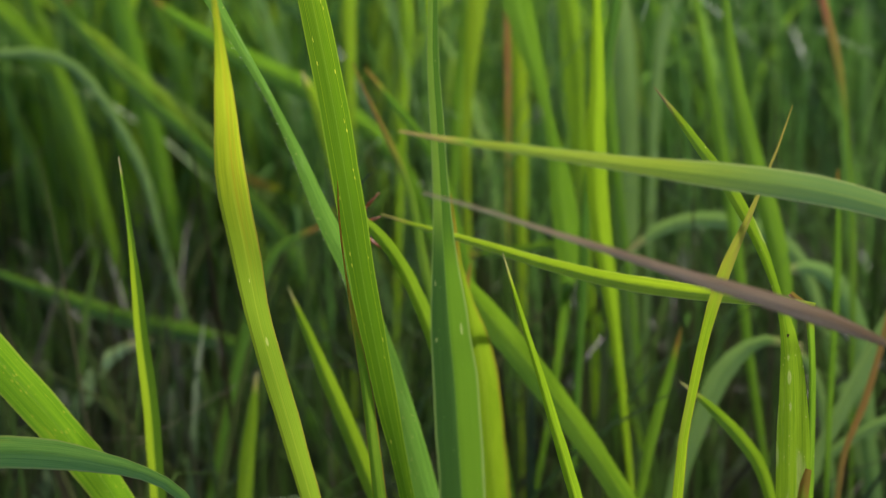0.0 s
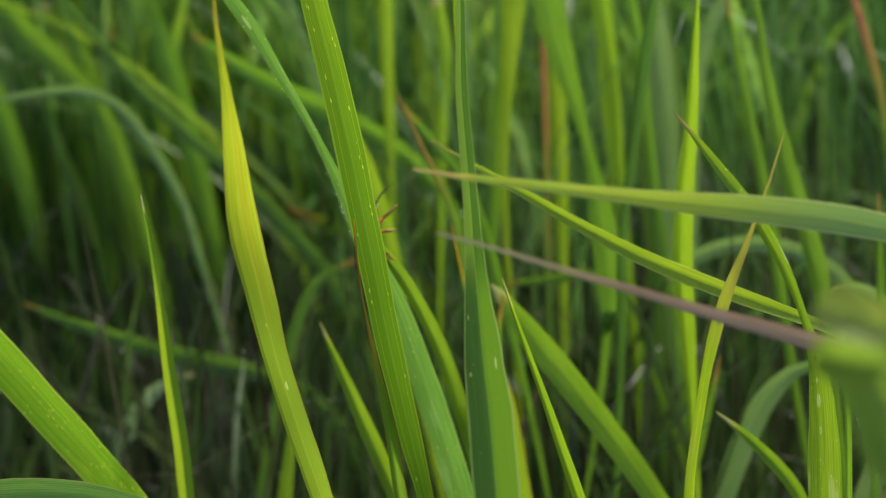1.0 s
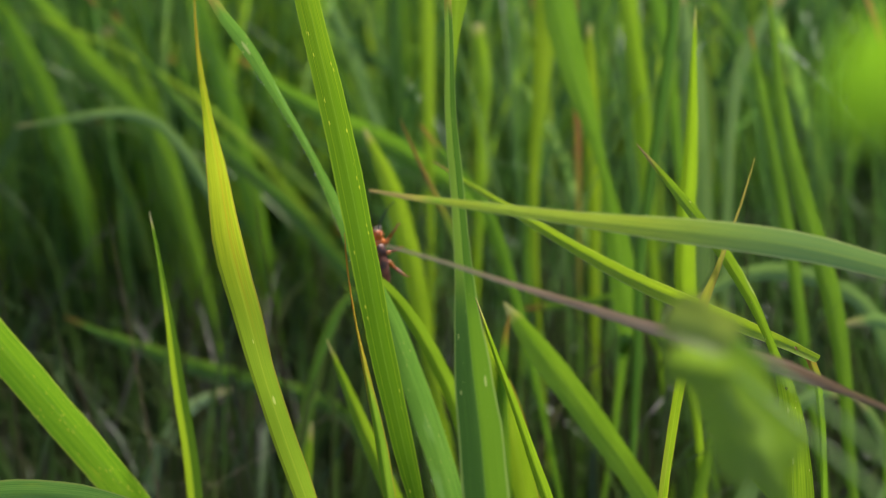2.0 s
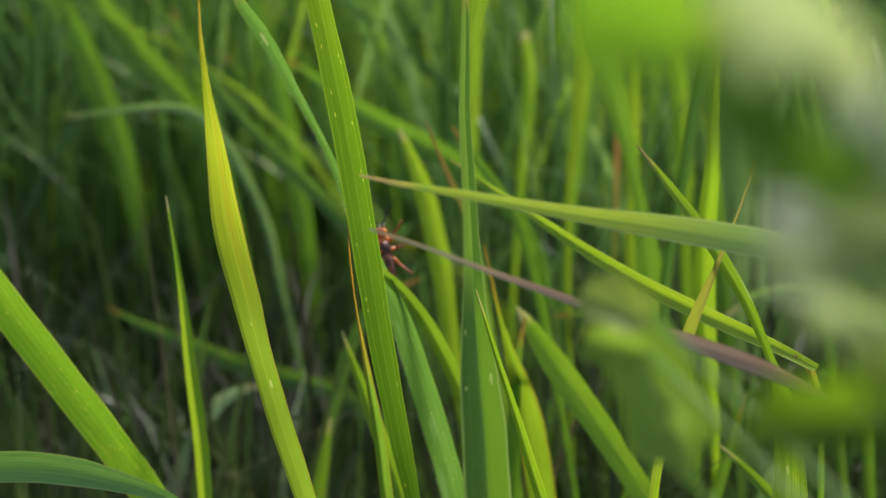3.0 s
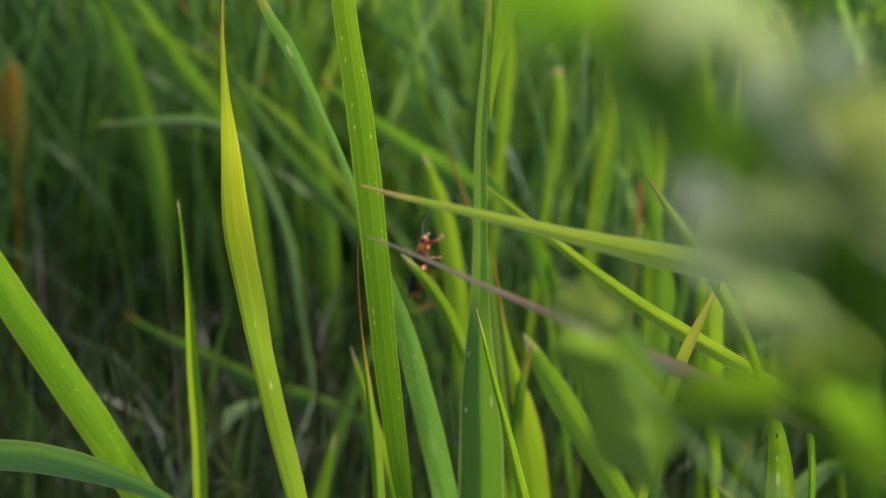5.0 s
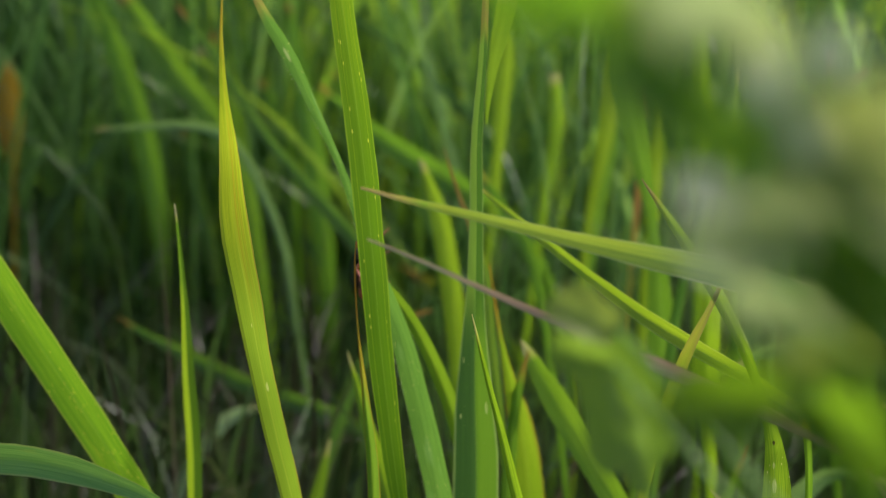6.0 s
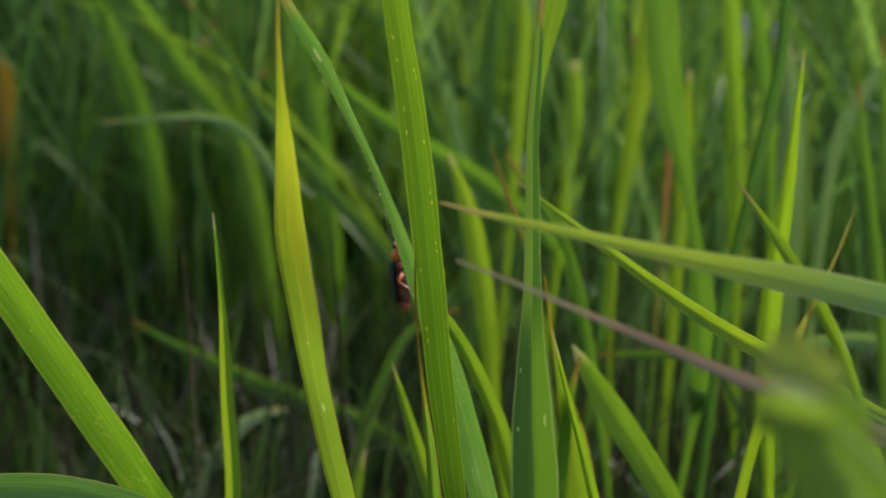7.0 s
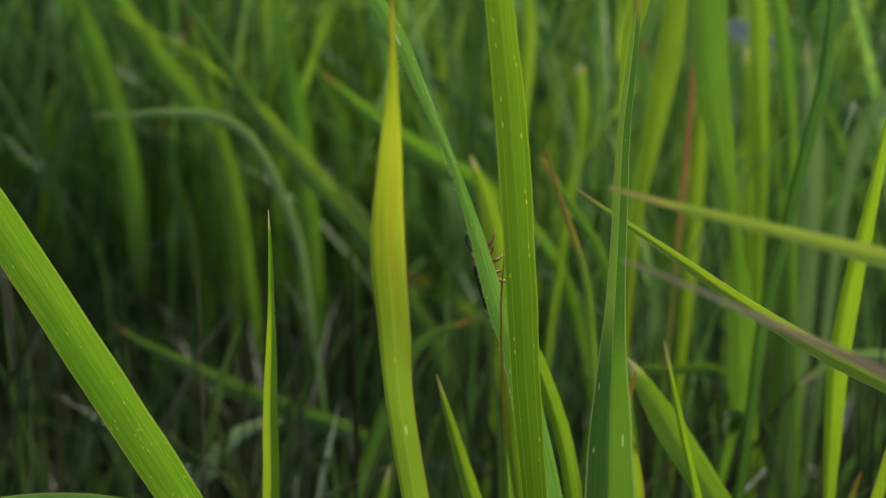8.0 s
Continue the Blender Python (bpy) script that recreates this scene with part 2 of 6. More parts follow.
STRAW, RUST = (0.42, 0.33, 0.16), (0.30, 0.10, 0.035)
MATS = {
    "leaf_plain": leaf_material("leaf_plain", (0.083, 0.18, 0.015), (0.175, 0.32, 0.024), tip=RUST, spots=(0.42, 0.45, 0.12), spot_size=0.12),
    "leaf_bright": leaf_material("leaf_bright", (0.135, 0.25, 0.011), (0.265, 0.40, 0.02), tip=STRAW, tip_len=0.004, through_part=0.5),
    # bright left and dark right half: the fold's light and shade as colour
    "leaf_half_shaded": leaf_material("leaf_half_shaded", (0.135, 0.25, 0.011), (0.265, 0.40, 0.02), tip=(0.40, 0.33, 0.2), tip_len=0.003, through_part=0.45, half_tones=((0.10, 0.21, 0.015), (0.30, 0.41, 0.015), (0.045, 0.12, 0.010), (0.06, 0.15, 0.012)), swap_at=0.91, back=(0.10, 0.18, 0.012)),
    "leaf_lime": leaf_material("leaf_lime", (0.22, 0.35, 0.012), (0.36, 0.47, 0.022), tip=(0.36, 0.22, 0.10), tip_len=0.006, edge=(0.40, 0.44, 0.10), through_part=0.6),
    "leaf_grey": leaf_material("leaf_grey", (0.23, 0.34, 0.16), (0.35, 0.45, 0.25), tip=STRAW, rough=0.34, through_part=0.3),
    "leaf_broad": leaf_material("leaf_broad", (0.11, 0.22, 0.012), (0.22, 0.345, 0.022), tip=STRAW, tip_len=0.004, through_part=0.42),
    "leaf_dark": leaf_material("leaf_dark", (0.055, 0.13, 0.02), (0.105, 0.22, 0.03), tip=RUST, edge=(0.25, 0.25, 0.05), through_part=0.4),
    "leaf_arch": leaf_material("leaf_arch", (0.080, 0.20, 0.045), (0.155, 0.30, 0.07), tip=RUST, edge=(0.28, 0.30, 0.10), patch=(0.26, 0.32, 0.05), through_part=0.3, rough=0.32),
    "leaf_spotted": leaf_material("leaf_spotted", (0.085, 0.215, 0.011), (0.185, 0.33, 0.018), spots=(0.38, 0.38, 0.05), spot_size=0.22, edge=(0.27, 0.31, 0.05), patch=(0.36, 0.40, 0.03)),
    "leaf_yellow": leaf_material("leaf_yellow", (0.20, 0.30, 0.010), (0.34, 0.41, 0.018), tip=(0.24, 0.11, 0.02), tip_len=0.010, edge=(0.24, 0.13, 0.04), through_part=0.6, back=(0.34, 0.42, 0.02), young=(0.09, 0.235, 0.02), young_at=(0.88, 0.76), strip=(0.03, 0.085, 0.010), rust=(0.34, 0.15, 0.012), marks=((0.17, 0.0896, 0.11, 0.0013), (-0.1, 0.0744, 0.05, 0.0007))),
    "leaf_speckled": leaf_material("leaf_speckled", (0.090, 0.195, 0.008), (0.195, 0.31, 0.015), spots=(0.50, 0.50, 0.07), spot_size=0.26, edge=(0.24, 0.36, 0.03), ribs=58.0, rows=(0.62, -0.58), young=(0.036, 0.145, 0.008), young_at=(0.97, 0.72)),
    "leaf_redtip": leaf_material("leaf_redtip", (0.103, 0.22, 0.02), (0.194, 0.32, 0.03), tip=(0.46, 0.14, 0.03), tip_len=0.024, edge=(0.36, 0.13, 0.03), through_part=0.55),
    "leaf_hairy": leaf_material("leaf_hairy", (0.0684, 0.17, 0.03), (0.137, 0.27, 0.045), patch=(0.22, 0.36, 0.12), spots=(0.45, 0.45, 0.15), spot_size=0.15, marks=((-0.2, 0.0189, 0.24, 0.0018),)),
    # lit and shaded halves of the fold are painted in, tones swapping higher up
    "leaf_folded": leaf_material("leaf_folded", (0.045, 0.125, 0.014), (0.14, 0.28, 0.02), spots=(0.30, 0.36, 0.12), spot_size=0.09, edge=(0.30, 0.38, 0.12), through_part=0.4, rough=0.6, back=(0.11, 0.20, 0.02), half_tones=((0.27, 0.40, 0.05), (0.028, 0.088, 0.028), (0.14, 0.27, 0.015), (0.035, 0.10, 0.012)), marks=((0.6, 0.0969, 0.07, 0.0014), (-0.72, 0.0850, 0.05, 0.0008), (-0.7, 0.0988, 0.05, 0.0006))),
    "leaf_across": leaf_material("leaf_across", (0.25, 0.38, 0.03), (0.40, 0.50, 0.05), tip=(0.42, 0.25, 0.11), tip_len=0.006, edge=(0.42, 0.45, 0.20), rough=0.36, through_part=0.40, back=(0.2, 0.3, 0.03), patch=(0.36, 0.38, 0.03), young=(0.11, 0.23, 0.10), young_at=(0.90, 0.80)),
    "leaf_purple": leaf_material("leaf_purple", (0.19, 0.115, 0.08), (0.39, 0.27, 0.21), tip=(0.36, 0.29, 0.18), tip_len=0.02, edge=(0.12, 0.05, 0.03), through_part=0.25, rough=0.45, back=(0.22, 0.11, 0.05)),
    "leaf_holed": leaf_material("leaf_holed", (0.115, 0.22, 0.012), (0.23, 0.35, 0.02), tip=(0.30, 0.17, 0.10), tip_len=0.004, patch=(0.42, 0.42, 0.2), spots=(0.5, 0.45, 0.2), spot_size=0.14, marks=((-0.05, 0.0662, 0.12, 0.0008), (-0.05, 0.0707, 0.2, 0.0017), (0.05, 0.0772, 0.1, 0.0012),)),
    "leaf_twig": leaf_material("leaf_twig", (0.15, 0.28, 0.012), (0.28, 0.41, 0.02), tip=(0.25, 0.14, 0.065), tip_len=0.024, edge=(0.26, 0.15, 0.05), patch=(0.24, 0.26, 0.04), through_part=0.5),
    "leaf_brown": leaf_material("leaf_brown", (0.14, 0.15, 0.03), (0.26, 0.17, 0.05), tip=(0.33, 0.16, 0.05), tip_len=0.05, through_part=0.3),
    "leaf_ochre": leaf_material("leaf_ochre", (0.125, 0.24, 0.012), (0.24, 0.37, 0.02), tip=(0.40, 0.12, 0.025), tip_len=0.016, edge=(0.36, 0.13, 0.03), through_part=0.45),
    "leaf_ochre2": leaf_material("leaf_ochre2", (0.20, 0.125, 0.012), (0.28, 0.17, 0.02), through_part=0.5),
    "leaf_pink": leaf_material("leaf_pink", (0.10, 0.21, 0.02), (0.18, 0.32, 0.03), tip=(0.45, 0.10, 0.07), tip_len=0.045, through_part=0.35),
    "leaf_pink_stem": leaf_material("leaf_pink_stem", (0.10, 0.21, 0.02), (0.18, 0.32, 0.03), tip=(0.50, 0.11, 0.07), tip_len=0.085, through_part=0.35),
    "leaf_rusty": leaf_material("leaf_rusty", (0.10, 0.20, 0.02), (0.20, 0.30, 0.03), tip=(0.24, 0.085, 0.035), tip_len=0.022, through_part=0.35),
    "leaf_pale": leaf_material("leaf_pale", (0.13, 0.24, 0.07), (0.22, 0.34, 0.11), tip=STRAW, rough=0.4, through_part=0.35),
    # pale, grey and white herb tones paint in sky sheen; dark paints shade
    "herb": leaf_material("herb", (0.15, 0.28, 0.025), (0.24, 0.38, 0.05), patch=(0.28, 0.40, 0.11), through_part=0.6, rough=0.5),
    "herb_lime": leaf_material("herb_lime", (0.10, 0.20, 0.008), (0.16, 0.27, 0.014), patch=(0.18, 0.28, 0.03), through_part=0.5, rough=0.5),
    "herb_shade": leaf_material("herb_shade", (0.066, 0.155, 0.007), (0.11, 0.21, 0.013), patch=(0.10, 0.18, 0.02), through_part=0.45, rough=0.55),
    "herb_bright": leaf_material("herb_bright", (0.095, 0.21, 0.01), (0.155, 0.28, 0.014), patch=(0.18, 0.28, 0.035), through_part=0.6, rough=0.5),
    "herb_pale_sheen": leaf_material("herb_pale_sheen", (0.33, 0.39, 0.10), (0.45, 0.48, 0.17), patch=(0.45, 0.48, 0.22), through_part=0.6, rough=0.45),
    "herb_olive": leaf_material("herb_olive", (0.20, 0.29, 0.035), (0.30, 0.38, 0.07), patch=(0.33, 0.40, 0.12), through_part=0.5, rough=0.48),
    "herb_grey_sheen": leaf_material("herb_grey_sheen", (0.26, 0.33, 0.15), (0.36, 0.43, 0.21), patch=(0.36, 0.42, 0.24), through_part=0.5, rough=0.42),
    "herb_white_sheen": leaf_material("herb_white_sheen", (0.44, 0.50, 0.32), (0.54, 0.58, 0.39), patch=(0.54, 0.58, 0.42), through_part=0.55, rough=0.4, back=(0.65, 0.7, 0.55)),
}
RIB = meadow_material("pale_rib", [(0.14, 0.28, 0.035), (0.18, 0.32, 0.045), (0.21, 0.35, 0.055)], 0.6)
HAIR = shell_material("white_hair", (0.62, 0.66, 0.55), (0.75, 0.78, 0.7), 0.6)
SOIL = ground_material()
ORANGE = shell_material("orange_shell", (0.52, 0.11, 0.015), (0.66, 0.20, 0.035), 0.42, 700.0, 0.05)
RED = shell_material("red_brown_shell", (0.30, 0.06, 0.025), (0.45, 0.11, 0.04), 0.5, 900.0, 0.0)
MAROON = shell_material("maroon_shell", (0.065, 0.02, 0.015), (0.24, 0.06, 0.03), 0.55, 600.0, 0.0)
BLACK = shell_material("black_shell", (0.012, 0.012, 0.014), (0.03, 0.028, 0.03), 0.6, 1500.0, 0.0)
WHITE = meadow_material("white_petal", [(0.30, 0.32, 0.26), (0.42, 0.43, 0.36), (0.36, 0.38, 0.3)], 0.4)
HOLE = shell_material("brown_hole", (0.03, 0.02, 0.012), (0.08, 0.05, 0.025), 0.8, 1500.0)
PALE = shell_material("pale_mouth", (0.62, 0.5, 0.38), (0.7, 0.6, 0.5), 0.4)
MEMBRANE = shell_material("smoky_wing", (0.06, 0.055, 0.055), (0.12, 0.11, 0.10), 0.25, 1800.0, 0.0, 0.45)
MEADOW = meadow_material("meadow", [(0.051, 0.118, 0.02), (0.092, 0.2, 0.022), (0.143, 0.296, 0.033), (0.342, 0.534, 0.051), (0.078, 0.185, 0.051), (0.243, 0.414, 0.099)], 0.48)
# the same meadow grass in a sunlit tone; light is put into the colour
SUN_TONE = meadow_material("meadow_sun_tone", [(0.033, 0.097, 0.018), (0.088, 0.193, 0.018), (0.187, 0.34, 0.022), (0.363, 0.51, 0.033), (0.099, 0.227, 0.055), (0.264, 0.385, 0.088)], 0.5)
# low grass as a darker copy; shade near the soil is painted in
UNDER_SHADE = meadow_material("undergrowth_shade", [(0.019, 0.038, 0.009), (0.03, 0.06, 0.013), (0.043, 0.085, 0.016), (0.063, 0.113, 0.023), (0.046, 0.043, 0.02), (0.035, 0.065, 0.019)], 0.45)
# the same meadow grass in a shaded tone; shade is put into the colour
SHADE_TONE = meadow_material("meadow_shade_tone", [(0.037, 0.087, 0.018), (0.055, 0.126, 0.025), (0.08, 0.178, 0.032), (0.148, 0.295, 0.05), (0.076, 0.154, 0.041), (0.122, 0.203, 0.068)], 0.48)
# dead brown stalks, their tone darkened further to stand for low shade
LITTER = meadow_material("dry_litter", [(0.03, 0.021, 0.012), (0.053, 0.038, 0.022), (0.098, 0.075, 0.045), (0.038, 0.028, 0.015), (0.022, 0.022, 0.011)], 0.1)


# ---- building helpers ----
def empty(name, place, label, category, group="", kind=""):
    ob = new(name)
    ob.empty_display_size = 0.01
    ob.matrix_basis = Matrix.Translation(place)
    return tagged(ob, label, category, group, kind)


def part(name, bm, material, parent, label=""):
    """A bmesh as one mesh object under a thing or under a part."""
    me = bpy.data.meshes.new(name)
    bm.to_mesh(me)
    bm.free()
    for p in me.polygons:
        p.use_smooth = True
    me.materials.append(material)
    ob = new(name, me)
    ob.parent = parent
    return tagged(ob, label)


def glide(ctrl, count):
    """A smooth line through control rows (x, y, z, width), evenly sampled."""
    c = np.array(ctrl, float)
    ext = np.vstack([2 * c[0] - c[1], c, 2 * c[-1] - c[-2]])
    knots = np.r_[0, np.cumsum(np.maximum(np.linalg.norm(np.diff(ext[:, :3], axis=0), axis=1), 1e-5) ** 0.5)]
    dense = []
    for i in range(1, len(ext) - 2):
        k0, k1, k2, k3 = knots[i - 1 : i + 3]
        s = np.linspace(k1, k2, 24, endpoint=False)[:, None]
        a1 = (k1 - s) / (k1 - k0) * ext[i - 1] + (s - k0) / (k1 - k0) * ext[i]
        a2 = (k2 - s) / (k2 - k1) * ext[i] + (s - k1) / (k2 - k1) * ext[i + 1]
        a3 = (k3 - s) / (k3 - k2) * ext[i + 1] + (s - k2) / (k3 - k2) * ext[i + 2]
        b1 = (k2 - s) / (k2 - k0) * a1 + (s - k0) / (k2 - k0) * a2
        b2 = (k3 - s) / (k3 - k1) * a2 + (s - k1) / (k3 - k1) * a3
        dense.append((k2 - s) / (k2 - k1) * b1 + (s - k1) / (k2 - k1) * b2)
    dense = np.vstack([*dense, c[-1:]])
    far = np.r_[0, np.cumsum(np.linalg.norm(np.diff(dense[:, :3], axis=0), axis=1))]
    s = np.linspace(0, far[-1], count)
    out = np.stack([np.interp(s, far, dense[:, k]) for k in range(4)], 1)
    out[:, 3] = np.maximum(out[:, 3], 0.0)
    return out, s


def frames_along(line, face, lift):
    """Tangent, width direction and normal at each sample; the upper side faces the given way."""
    t = np.gradient(line[:, :3], axis=0)
    t /= np.linalg.norm(t, axis=1, keepdims=True)
    a = radians(face)
    n0 = np.array([math.sin(a), -math.cos(a), lift])
    b = np.cross(t, n0)
    b /= np.linalg.norm(b, axis=1, keepdims=True)
    return t, b, np.cross(b, t)


def tube(bm, line, sides=6, squash=1.0):
    """A closed tube along rows (x, y, z, radius)."""
    line = np.array(line, float)
    t, b, n = frames_along(line, 13.0, 0.3)
    rings = []
    for p, u, v in zip(line, b, n):
        rings.append([bm.verts.new(p[:3] + p[3] * (math.cos(k) * u + squash * math.sin(k) * v)) for k in np.arange(sides) * 2 * math.pi / sides])
    for r, q in zip(rings, rings[1:]):
        for k in range(sides):
            bm.faces.new((r[k], r[(k + 1) % sides], q[(k + 1) % sides], q[k]))
    bm.faces.new(rings[0][::-1]), bm.faces.new(rings[-1])
    return bm


def sheet(bm, line, s, face, lift, fold, seed, across=8, ragged=0.03, span=None):
    """A grass blade's sheet: folded along the middle, slightly cupped, with an uneven rim."""
    rnd = random.Random(seed)
    t, b, n = frames_along(line, face, lift)
    la, lm = bm.loops.layers.uv.new("Across"), bm.loops.layers.uv.new("Metric")
    grid, maps = [], []
    ph = [rnd.uniform(0, 6.28) for _ in range(4)]
    f = radians(fold)
    first, last = span or (0, len(line))
    for i in range(first, last):
        p = line[i]
        row, mrow = [], []
        for k in range(across + 1):
            e = 2 * k / across - 1
            wave = ragged * (math.sin(s[i] * 310 + ph[k > across / 2]) * 0.6 + math.sin(s[i] * 830 + ph[2 + (k > across / 2)]) * 0.4)
            half = 0.5 * p[3] * (1 + wave)
            side = e * half
            rise = abs(e) * half * math.tan(f) - 0.10 * half * (1 - e * e)
            row.append(bm.verts.new(p[:3] + side * b[i] + rise * n[i]))
            mrow.append((e, s[i] / s[-1], e * p[3] / 2, s[-1] - s[i]))
        grid.append(row), maps.append(mrow)
    for i in range(len(grid) - 1):
        for k in range(across):
            fc = bm.faces.new((grid[i][k], grid[i][k + 1], grid[i + 1][k + 1], grid[i + 1][k]))
            for lp, (a, c) in zip(fc.loops, ((i, k), (i, k + 1), (i + 1, k + 1), (i + 1, k))):
                m = maps[a][c]
                lp[la].uv, lp[lm].uv = (m[0], m[1]), (m[2], m[3])
    return t, b, n


BLADES, LINES = {}, {}


def grass_blade(key, mat, label, ctrl, face=0.0, lift=0.15, fold=15.0, hairs=None, node=-1, fine=True, group="", joins="", tip=0.0):
    """One grass blade, from its foot to its tip: control rows (x, y, z in metres, width in millimetres)."""
    foot = np.array(BLADES[joins].matrix_basis.translation if joins else ctrl[0][:3])
    rows = [(x - foot[0], y - foot[1], z - foot[2], w / 1000) for x, y, z, w in ctrl]
    if not fine and ctrl[-1][2] > 0.23:
        # the lower half is a thin rolled stem that widens into the blade
        rows = [(x, y, z, w * (0.32 + 0.68 * max(0.0, min(1.0, (z - 0.10) / 0.12)))) for x, y, z, w in rows]
    thing = BLADES[joins] if joins else empty("grass_blade", tuple(foot), label, "grass", group)
    line, s = glide(rows, 64 if fine else 36)
    seed = len(BLADES) + 5
    count, wide = len(line), 8 if fine else 6
    cut = count if tip <= 0 else max(4, min(count - 3, int(np.searchsorted(s, s[-1] - tip))))
    bm = bmesh.new()
    t, b, n = sheet(bm, line, s, face, lift, fold, seed, wide, span=(0, min(cut + 1, count)))
    part("blade_end" if joins else "blade", bm, MATS[mat], thing, label if joins else "")
    if cut < count:
        bm = bmesh.new()
        sheet(bm, line, s, face, lift, fold, seed, wide, span=(cut, count))
        part("withered_tip", bm, MATS[mat], thing, "dry withered tip")
    if joins:
        return thing
    keep = line[:, 3] > 0.0022 if fine else line[:, 3] > 0.0028
    if keep.sum() > 6 and mat not in ("leaf_brown", "leaf_ochre2", "leaf_yellow", "leaf_across"):
        idx = np.where(keep)[0]
        sunk = -0.00001 if mat == "leaf_speckled" else 0.00001
        rib = np.c_[line[idx, :3] - n[idx] * (line[idx, 3:] * 0.05 - sunk), np.clip(line[idx, 3] * 0.004, 0.00002, 0.00004)]
        part("midrib", tube(bmesh.new(), rib, 5), RIB, thing, "pale green midrib")
    if hairs:
        low, high, rim, amount = hairs
        bm, rnd = bmesh.new(), random.Random(9)
        for _ in range(amount):
            i = rnd.randrange(int(len(line) * low), int(len(line) * high))
            side = -rim if rnd.random() < 0.12 else rim
            f = rnd.random()
            p = line[i] * (1 - f) + line[i + 1] * f
            at = p[:3] + side * b[i] * p[3] * 0.5 + n[i] * p[3] * 0.5 * math.tan(radians(fold))
            way = side * b[i] + t[i] * rnd.uniform(-0.2, 0.7) + n[i] * rnd.uniform(-0.6, 0.6)
            ln = rnd.uniform(0.0003, 0.0007)
            tube(bm, [(*at, 0.000018), (*(at + way * ln * 0.6), 0.000013), (*(at + way * ln + t[i] * ln * 0.2), 0.000005)], 3)
        part("hair_fringe", bm, HAIR, thing, "fine white hairs")
    if node >= 0:
        p = np.array(rows[node])
        q = np.array(rows[node + 1])
        d = (q - p)[:3] / np.linalg.norm((q - p)[:3])
        r = p[3] * 0.5
        part("stem_joint", tube(bmesh.new(), [(*(p[:3] - d * 0.004), r * 0.8), (*(p[:3] - d * 0.0015), r * 1.1), (*p[:3], r * 1.2), (*(p[:3] + d * 0.002), r * 0.95)], 8), RIB, thing, "swollen pale joint")
    BLADES[key], LINES[key] = thing, (line, t, b, n, fold)
    return thing


def scar(key, name, along, off, long, wide, material, label):
    """A small hole or scar lying on a blade: its place along (0 foot, 1 tip) and across (-1 to 1) the blade, its size in millimetres."""
    thing = BLADES[key]
    line, t, b, n, fold = LINES[key]
    i = int(round(along * (len(line) - 1)))
    half = 0.5 * line[i, 3]
    at = line[i, :3] + off * half * b[i] + n[i] * (abs(off) * half * math.tan(radians(fold)) - 0.10 * half * (1 - off * off) + 0.00006)
    up, run = Vector(n[i] - math.copysign(math.tan(radians(fold)), off) * b[i]).normalized(), Vector(t[i])
    run = (run - run.dot(up) * up).normalized()
    m = Matrix((run.cross(up), run, up)).transposed().to_4x4()
    bm, rings = bmesh.new(), []
    for r, z in ((1.0, 0.0), (0.75, 0.03), (0.3, 0.04)):
        rings.append([bm.verts.new((wide / 2000 * r * math.cos(a) * (1 + 0.25 * math.sin(3 * a + 1)), long / 2000 * r * math.sin(a) * (1 + 0.1 * math.cos(5 * a)), z / 1000)) for a in np.arange(14) * 2 * math.pi / 14])
    for r, q in zip(rings, rings[1:]):
        for k in range(14):
            bm.faces.new((r[k], r[(k + 1) % 14], q[(k + 1) % 14], q[k]))
    bm.faces.new(rings[-1])
    ob = part(name, bm, material, thing, label)
    ob.matrix_basis = Matrix.Translation(at) @ m
    return ob


# ---- ground and the meadow behind ----
def ground_sheet():
    bm = bmesh.new()
    ys = [-60, -15, -4, *np.linspace(-1.2, 3.0, 40), 5, 10, 25, 70, 200]
    xs = [-200, -60, -15, -5, *np.linspace(-2.2, 2.2, 36), 5, 15, 60, 200]
    grid = [[bm.verts.new((x, y, 0.012 * noise.noise(Vector((x * 3, y * 3, 0))) + 0.006 * noise.noise(Vector((x * 11, y * 11, 4))))) for x in xs] for y in ys]
    for r, q in zip(grid, grid[1:]):
        for k in range(len(xs) - 1):
            bm.faces.new((r[k], r[k + 1], q[k + 1], q[k]))
    me = bpy.data.meshes.new("ground")
    bm.to_mesh(me), bm.free()
    me.materials.append(SOIL)
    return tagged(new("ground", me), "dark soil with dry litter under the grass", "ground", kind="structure")


